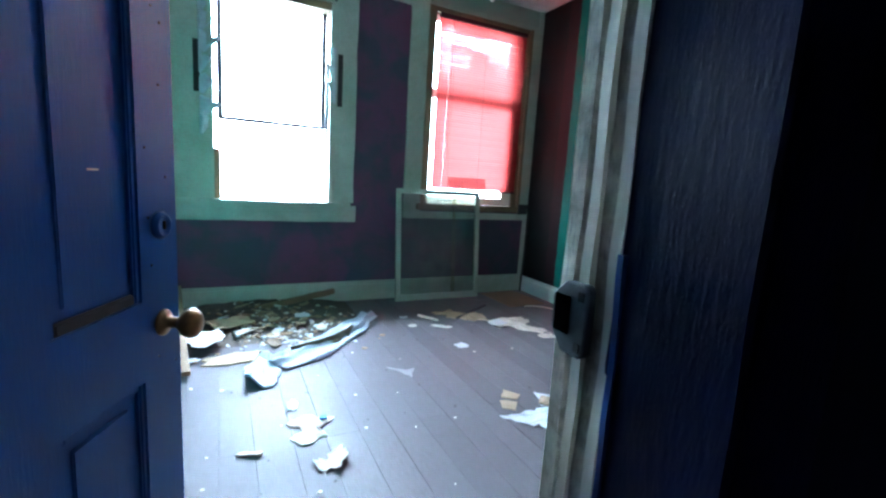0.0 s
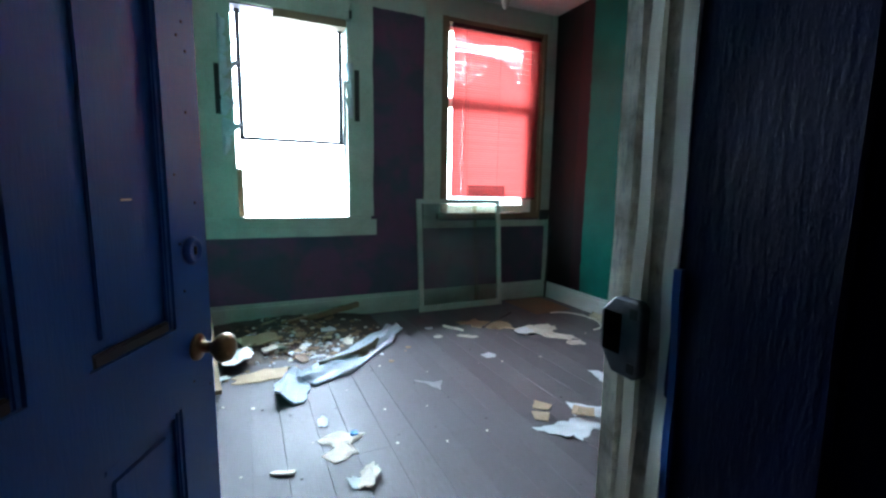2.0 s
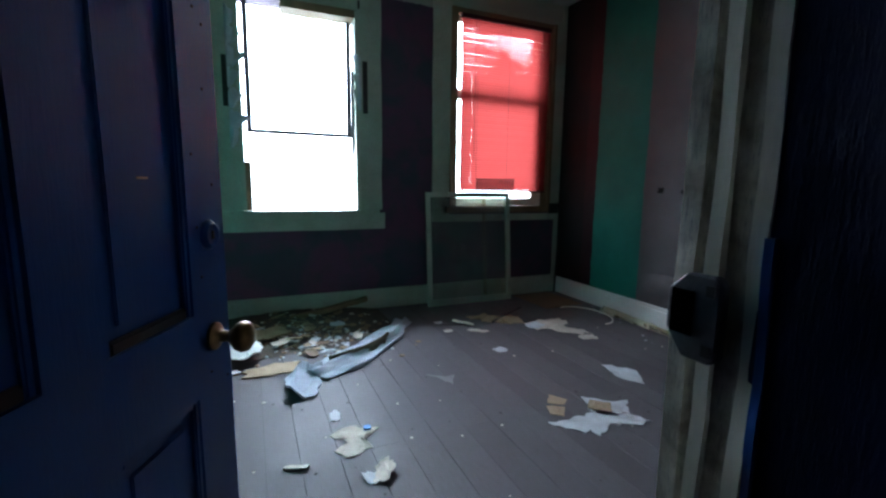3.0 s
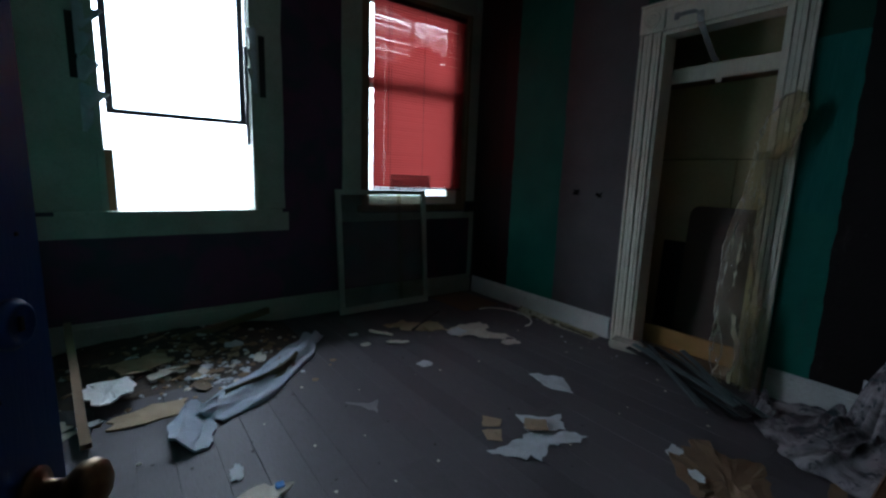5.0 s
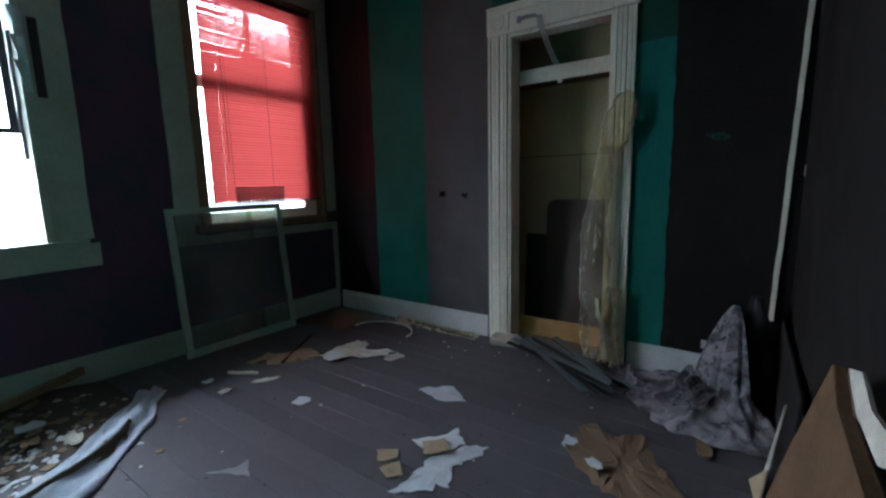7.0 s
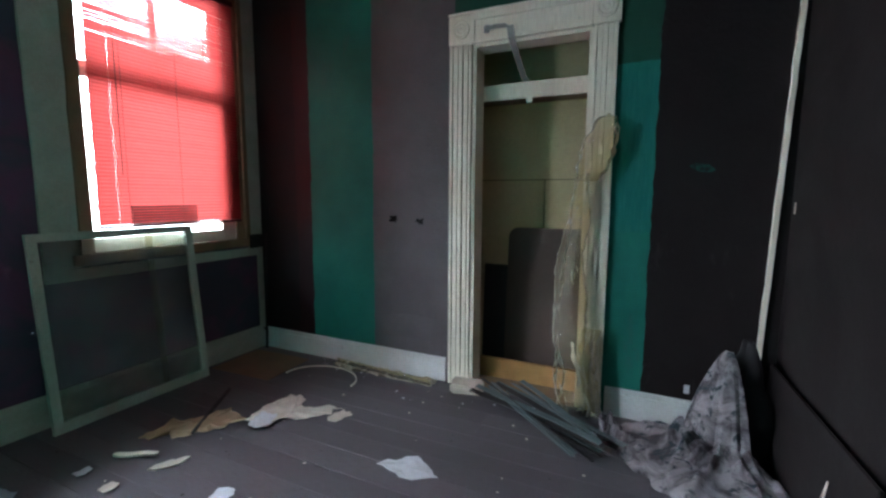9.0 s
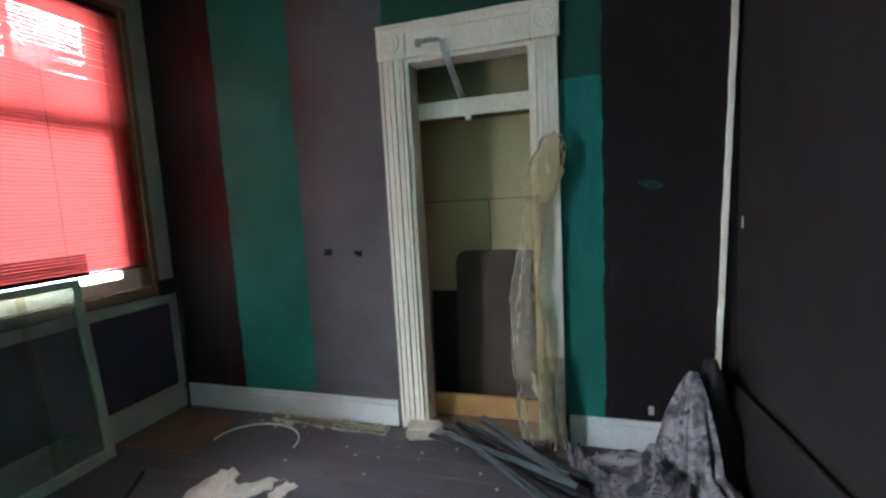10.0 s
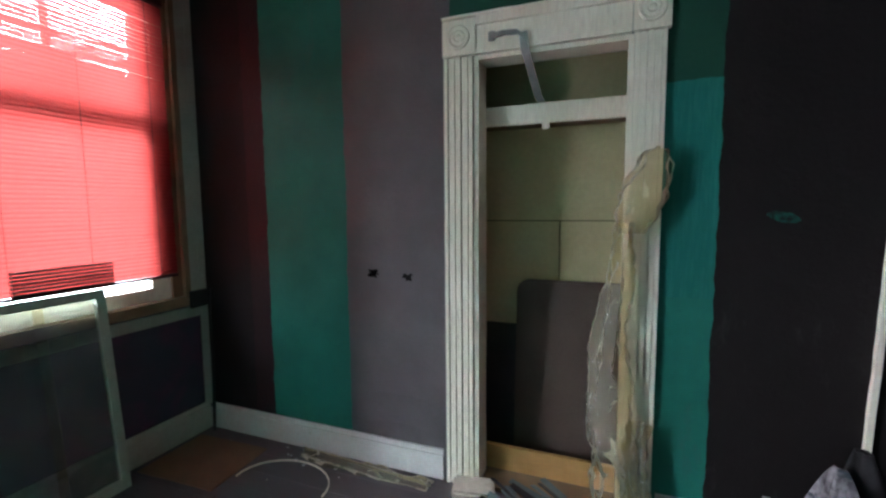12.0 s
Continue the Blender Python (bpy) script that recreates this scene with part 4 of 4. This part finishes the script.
shards("shards", "scatter of dark brown wood chips over dirt", BARE_WOOD, 170, 2, near, (0.008, 0.04))
shards("shards", "scatter of bluish white glass and paper shards", PAPER, 120, 3, lambda r: (r.gauss(0.45, 0.18), r.gauss(3.14, 0.14)), (0.006, 0.028))
shards("grit", "dark grit scattered over the floorboards", GROOVE, 110, 4, lambda r: (r.uniform(-0.3, 2.7), r.uniform(1.0, 3.7)), (0.003, 0.011))
shards("flakes", "small pale paint flakes scattered on floorboards", PLASTER, 60, 5, lambda r: (r.uniform(-0.3, 2.7), r.uniform(1.0, 3.7)), (0.004, 0.014))
shards("flakes", "pale paint flakes along the closet wall", PAPER, 40, 6, lambda r: (r.uniform(2.5, 2.8), r.uniform(0.9, 3.7)), (0.004, 0.016))


def crumpled(x0, y0, x1, y1, width, height, seed, bend=0.0, freq=9.0):
    """Cloth dropped along a line from one point to another, folded lengthwise."""
    a, b = Vector((x0, y0, 0)), Vector((x1, y1, 0))
    d = (b - a).normalized()
    side = Vector((-d.y, d.x, 0))

    def at(u, v):
        s = (v - 0.5) * 2
        p = a.lerp(b, u) + side * (bend * math.sin(math.pi * u))
        wv = width * (0.75 + 0.35 * noise.noise(Vector((u * 3, seed, 0)))) * (0.55 + 0.45 * math.sin(math.pi * min(1, 0.12 + u)))
        w = noise.noise(Vector((u * freq, s * 1.7, seed)))
        fold = 0.5 + 0.5 * math.sin(s * 5.0 + 3 * w + u * 3)
        z = 0.005 + height * (fold * 0.7 + 0.3 * abs(w)) * max(0.0, 1 - s * s) ** 0.5
        return p + side * (s * wv / 2 + 0.02 * w) + d * 0.03 * noise.noise(Vector((u * 5, s * 4, seed + 5))) + Vector((0, 0, z))
    return sheet(at, 60, 36)


def cloth(name, label, category, bm, mats, t=0.004):
    ob = solid(name, bm, mats, label, category, smooth=True)
    return thicken(ob, t)


cloth("cloth", "crumpled faded grey-blue cloth lying on boards", "cloth", crumpled(0.28, 2.66, 1.06, 3.44, 0.36, 0.045, 3, -0.05), DENIM)
cloth("cloth", "olive inner fold of the crumpled cloth", "cloth", crumpled(0.40, 2.82, 0.84, 3.12, 0.08, 0.065, 8, -0.05), CLOTH_BACK)
lay("cloth", "square end of faded grey-blue cloth on boards", "cloth", DENIM, 41, 0.225, 2.60, 0.20, 0.40, -14, jag=0.15, curl=0.06, thick=0.012, points=30)
cloth("plastic_strip", "dusty strip of plastic along the baseboard", "plastic", crumpled(2.77, 3.12, 2.74, 2.34, 0.13, 0.05, 12), FILM, 0.002)
solid("plaster_block", bevelled(rough_edges(boxes((-0.07, 0.07, -0.10, 0.10, 0, 0.055)), 0.012, 90, 3), 0.012), PLASTER, "rounded lump of grey plaster by the closet", "rubble", at=pose(2.775, 2.12, 0, 0, 0, 12))


def hanging_film():
    """Plastic knotted round the casing and trailing to the floor."""
    f = thing("plastic_sheet", "yellowed clear plastic sheet knotted on closet casing, trailing down", "plastic sheet")

    def trail(u, v):
        z = 1.30 * (1 - u) + 0.012
        a = 2 * math.pi * v
        r = 0.024 + 0.062 * min(1, u * 1.6) + 0.03 * noise.noise(Vector((u * 5, math.cos(a) * 1.5, math.sin(a) * 1.5)))
        fold = 0.022 * math.sin(a * 3 + 7 * noise.noise(Vector((u * 3, 0, 2)))) * (0.4 + u)
        y = 1.475 + 0.05 * math.sin(u * 3.2) + (r + fold) * math.cos(a)
        x = X1 - 0.075 - 0.02 * u + 0.42 * (r + fold) * math.sin(a)
        return Vector((x, y, z + 0.012 * noise.noise(Vector((u * 12, a, 1))))) + Vector((1, 1.4, 0)) * 0.011 * noise.noise(Vector((u * 26, math.cos(a) * 3, math.sin(a) * 3)))
    part("trail", sheet(trail, 90, 48), FILM, f, "", True)

    def knot(u, v):
        a = 2 * math.pi * v
        z = 1.27 + 0.34 * u
        r = (0.03 + 0.055 * math.sin(math.pi * min(1, 0.12 + 0.88 * u)) ** 0.8) * (1 + 0.30 * noise.noise(Vector((u * 7, math.cos(a) * 2, math.sin(a) * 2))))
        r *= 1 if u < 0.96 else 0.25
        return Vector((X1 - 0.07 + 0.5 * r * math.sin(a), 1.46 - 0.09 * u + r * math.cos(a), z))
    part("knot", sheet(knot, 40, 40), FILM, f, "", True)

    def tail(u, v):
        a = 2 * math.pi * v
        r = 0.035 * (1 + 0.6 * noise.noise(Vector((u * 9, math.cos(a), math.sin(a))))) + 0.012 * math.sin(a * 4)
        return Vector((X1 - 0.075 + 0.5 * r * math.sin(a) - 0.03 * u, 1.40 + 0.02 * math.sin(5 * u) + r * math.cos(a), 0.48 * (1 - u) + 0.01))
    part("twist", sheet(tail, 40, 28), FILM, f, "", True)


hanging_film()

# bundle of slats on the floor before the closet
rnd = random.Random(21)
slats = thing("slat_bundle", "loose bundle of dark green-grey blind slats on floor", "blind slats")
for k in range(15):
    a, off = rnd.gauss(-126, 7), rnd.uniform(-0.13, 0.13)
    ln = rnd.uniform(0.65, 0.95)
    bm = ribbon([(-ln / 2, 0, 0.0), (-ln / 6, 0, rnd.uniform(0, 0.01)), (ln / 6, 0, rnd.uniform(0, 0.01)), (ln / 2, 0, 0)], 0.030, 0.004, (0, 1, rnd.uniform(-0.5, 0.5)))
    ob = part("slat", bm, SLATE_SLAT if k % 3 else BLACKISH, slats)
    ob.matrix_local = pose(2.60 - off * 0.8 + rnd.uniform(-0.03, 0.03), 1.62 + off * 0.6, 0.012 + 0.005 * k, 0, 0, a + 180)


def drape():
    """Flowered cloth hung over a dark bundle in the corner, with a tail on the floor."""
    d = thing("draped_cloth", "flowered grey and mauve cloth over a dark bundle in the corner", "cloth")

    def up(u, v):
        a = radians(84 + 124 * v)
        ridge = noise.noise(Vector((v * 11, u * 2.2, 3.0)))
        fine = noise.noise(Vector((v * 26, u * 9, 7.0)))
        if u < 0.45:
            w = u / 0.45
            r = 0.015 + 0.15 * w ** 0.8 + 0.03 * ridge * w
            z = 0.50 - 0.40 * w ** 1.15 + 0.012 * fine * w
        else:
            w = (u - 0.45) / 0.55
            r = 0.165 + 0.03 * ridge + (0.30 + 0.05 * ridge) * w
            z = (0.10 + 0.06 * ridge + 0.03 * fine) * (1 - w) ** 0.8 + 0.05 * abs(ridge + 0.6 * fine) * (1 - w * w) + 0.008
        return Vector((2.66 - 0.03 * u + r * math.cos(a), 0.79 + r * math.sin(a), z))
    thicken(part("cloth", sheet(up, 70, 90), FLORAL, d, "", True), 0.004)

    def dark(u, v):
        a = 2 * math.pi * v
        z = 0.54 * (1 - u)
        r = 0.02 + 0.11 * min(1, u * 1.5) + 0.02 * noise.noise(Vector((u * 4, math.cos(a), math.sin(a))))
        return Vector((2.70 + r * math.cos(a), 0.72 + r * math.sin(a), z + 0.004))
    thicken(part("underlay", sheet(dark, 30, 30), DARK_CLOTH, d, "black cloth bundle", True), 0.004)
    thicken(part("cloth_tail", crumpled(2.72, 1.30, 2.50, 1.16, 0.16, 0.09, 17, -0.03, 16), FLORAL, d, "", True), 0.004)


drape()
lay("paper_scrap", "small white scrap near the draped cloth", "scrap", PAPER, 44, 2.55, 1.36, 0.08, 0.06, 10, jag=0.3, curl=0.03)
lay("brown_board", "flat dark board edge on the floor", "board", BARE_WOOD, 45, 2.12, 0.86, 0.16, 0.06, 10, jag=0.1, thick=0.01)
solid("paper_tag", boxes((X1 - 0.006, X1 - 0.003, 0.925, 0.95, 0.19, 0.235)), PAPER, "small torn white paper tag stuck on wall", "tag")
solid("wall_tag", boxes((2.78, 2.79, Y0 + 0.002, Y0 + 0.006, 1.12, 1.17)), TRIM, "small white paint chip on the entry wall", "tag")


# ---- things against the entry wall ----
def outlined(pts, t, bevel):
    bm = bmesh.new()
    lo = [bm.verts.new((x, 0, z)) for x, z in pts]
    hi = [bm.verts.new((x, t, z)) for x, z in pts]
    bm.faces.new(lo)
    bm.faces.new(hi[::-1])
    for k in range(len(pts)):
        bm.faces.new((lo[k], lo[(k + 1) % len(pts)], hi[(k + 1) % len(pts)], hi[k]))
    return bevelled(bm, bevel, 1)


def slanted(name, label, pts, t, mat, m, bevel=0.003):
    """A flat board with an uneven outline in its own xz plane."""
    return solid(name, outlined(pts, t, bevel), mat, label, "board", at=m)


slanted("dark_board", "dark painted panel leaning on the entry wall", [(0.9, 0), (1.98, 0), (1.98, 0.42), (0.9, 0.47)], 0.012, BROWN_WALL, pose(0.84, Y0 + 0.036, 0, 2.2))
lean = slanted("leaning_board", "broken orange-brown board with torn white top edge leaning on wall", [(-0.18, 0), (0.53, 0), (0.50, 0.30), (0.44, 0.62), (0.375, 0.83), (0.25, 0.80), (-0.18, 0.80)], 0.018, ORANGE_BROWN, pose(0.70, Y0 + 0.195, 0, 11, 0, 0))
part("torn_edge", outlined([(0.34, 0.785), (0.372, 0.83), (0.30, 0.852), (0.20, 0.835), (0.13, 0.842), (0.09, 0.88), (0.0, 0.865), (-0.10, 0.88), (-0.18, 0.87), (-0.18, 0.815), (-0.02, 0.825), (0.06, 0.83), (0.11, 0.805), (0.22, 0.805)], 0.006, 0.001), PLASTER, lean, "torn white edge").matrix_local = pose(0, -0.008, 0)
slanted("broken_card", "broken tan card leaning at the wall's foot", [(0, 0), (0.17, 0), (0.13, 0.05), (0.09, 0.11), (0.04, 0.06)], 0.008, CARD, pose(1.84, Y0 + 0.10, 0, 20, 0, 8))
slanted("white_sliver", "torn white sliver of board leaning on the wall", [(0, 0), (0.09, 0), (0.075, 0.12), (0.065, 0.26), (0.055, 0.33), (0.04, 0.20)], 0.006, PLASTER, pose(1.95, Y0 + 0.085, 0, 8, 0, 0), 0.001)


# ---- leaning sash ----
def leaning_sash():
    s = thing("storm_sash", "grubby white storm window sash leaning below the window", "window sash", at=pose(1.395, 3.745, 0.002, -5.2))
    w, h, t, b = 0.84, 1.0, 0.026, 0.042
    for name, dims in (("stile", (0, b, 0, t, 0, h)), ("stile", (w - b, w, 0, t, 0, h)), ("rail", (b, w - b, 0, t, h - b, h)), ("rail", (b, w - b, 0, t, 0, 0.055))):
        part(name, rough_edges(boxes(dims), 0.0015, 95), TRIM_GREEN, s)
    # Pale vertical streak on the pane, added as a thin see-through strip.
    part("pale_strip", boxes((0.56, 0.60, t + 0.001, t + 0.003, 0.055, h - b)), FILM, s, "pale see-through vertical strip added on the pane")
    part("pane", boxes((b - 0.003, w - b + 0.003, 0.012, 0.016, 0.052, h - b + 0.003)), GLASS, s)


leaning_sash()
solid("iron_rod", turned([(0.009, 0.0), (0.009, 0.88), (0.006, 0.90)], 10), BLACKISH, "thin dark rod standing in the window corner", "rod", at=pose(2.80, 3.83, 0.0, 1.5, 1, 0))
solid("cable", ribbon([(2.50 + 0.20 * math.cos(a), 3.05 + 0.26 * math.sin(a), 0.008) for a in [k * 0.22 - 1.6 for k in range(16)]], 0.008, 0.006, (0, 0, 1)), TRIM, "thin curled pale cable on the floor", "cable")

# torn curtain scraps along the first window's edge
rag = thing("curtain_remnant", "ragged remnant of white lace curtain at the window edge", "curtain")
for k, z in enumerate((2.28, 2.16, 2.02, 1.88, 1.74, 1.58, 1.46)):
    bm = sheet(lambda u, v, z=z, k=k: Vector((W1[0] - 0.075 + (0.08 + 0.03 * (k % 3)) * u * (1 - 0.75 * v), Y1 - 0.034 - 0.015 * math.sin(5 * u + k) * (1 - v), z - 0.15 * v - 0.05 * u * (1 - v) + 0.02 * noise.noise(Vector((u * 4, v * 4, k))))), 10, 10)
    thicken(part("scrap", bm, PAPER, rag, "", True), 0.002)
rag2 = thing("curtain_remnant", "small ragged remnant of white curtain by the casing", "curtain")
for k, z in enumerate((2.06, 1.92, 1.80)):
    bm = sheet(lambda u, v, z=z, k=k: Vector((W1[1] + 0.03 - 0.06 * u * (1 - 0.6 * v), Y1 - 0.032 - 0.012 * math.sin(4 * u + k) * (1 - v), z - 0.16 * v)), 8, 8)
    thicken(part("scrap", bm, PAPER, rag2, "", True), 0.002)

# light holder hanging from the ceiling
lamp = thing("ceiling_lamp", "old cream pendant lamp holder hanging from the ceiling", "lamp", at=pose(1.77, 3.09, 0))
part("ceiling_rose", turned([(0.06, 2.725), (0.06, 2.74), (0.05, 2.75)]), CEILING, lamp, "", True)
part("holder", turned([(0.004, 2.36), (0.018, 2.37), (0.036, 2.43), (0.042, 2.53), (0.035, 2.70), (0.012, 2.726)]), PLASTER, lamp, "cream glass shade", True)

# burnt holes in the wall lining, depth painted black, and a drooping paint fold
for y, z, s in ((2.685, 1.04, 0.034), (2.488, 1.03, 0.026)):
    h = tagged(finish("wall_hole", scrap(int(y * 100), s * 2, s * 1.2, thick=0.002, jag=0.6, curl=0.002), VOID), "ragged black patch painting the depth of a hole punched in the wall", "hole", kind="structure")
    h.matrix_world = pose(X1 - 0.001, y, z, 90, 0, -90)
bm = sheet(lambda u, v: Vector((X1 - 0.004 - 0.014 * math.sin(math.pi * v) * math.sin(math.pi * u), 2.31 + 0.5 * u, 0.22 + 0.16 * v + 0.03 * math.sin(math.pi * u))), 16, 10)
solid("sagging_paper", bm, STRIPES, "sagging fold of dark painted wallpaper", "wallpaper", smooth=True)

# ---- floorboards ----
rnd = random.Random(31)
board_meshes = {}


def plank_mesh(w, ln):
    key = (round(w, 3), round(ln, 2))
    if key not in board_meshes:
        bm = boxes((0.0008, w - 0.0008, 0.0005, ln - 0.0005, -0.022, 0.0), bevel=0.0007)
        me = bpy.data.meshes.new("plank")
        bm.to_mesh(me)
        bm.free()
        me.materials.append(FLOOR)
        board_meshes[key] = me
    return board_meshes[key]


x = -1.2
while x < 3.40:
    w = rnd.choice((0.125, 0.135, 0.145))
    y, end = -1.2, Y1 + 0.01
    while y < end - 0.01:
        ln = min(rnd.choice((2.3, 3.1, 4.2, 5.2)), end - y)
        ob = new("plank", plank_mesh(w, ln))
        ob.parent = floor
        ob.location = (x, y, rnd.uniform(-0.0014, 0.0))
        y += ln
    x += w
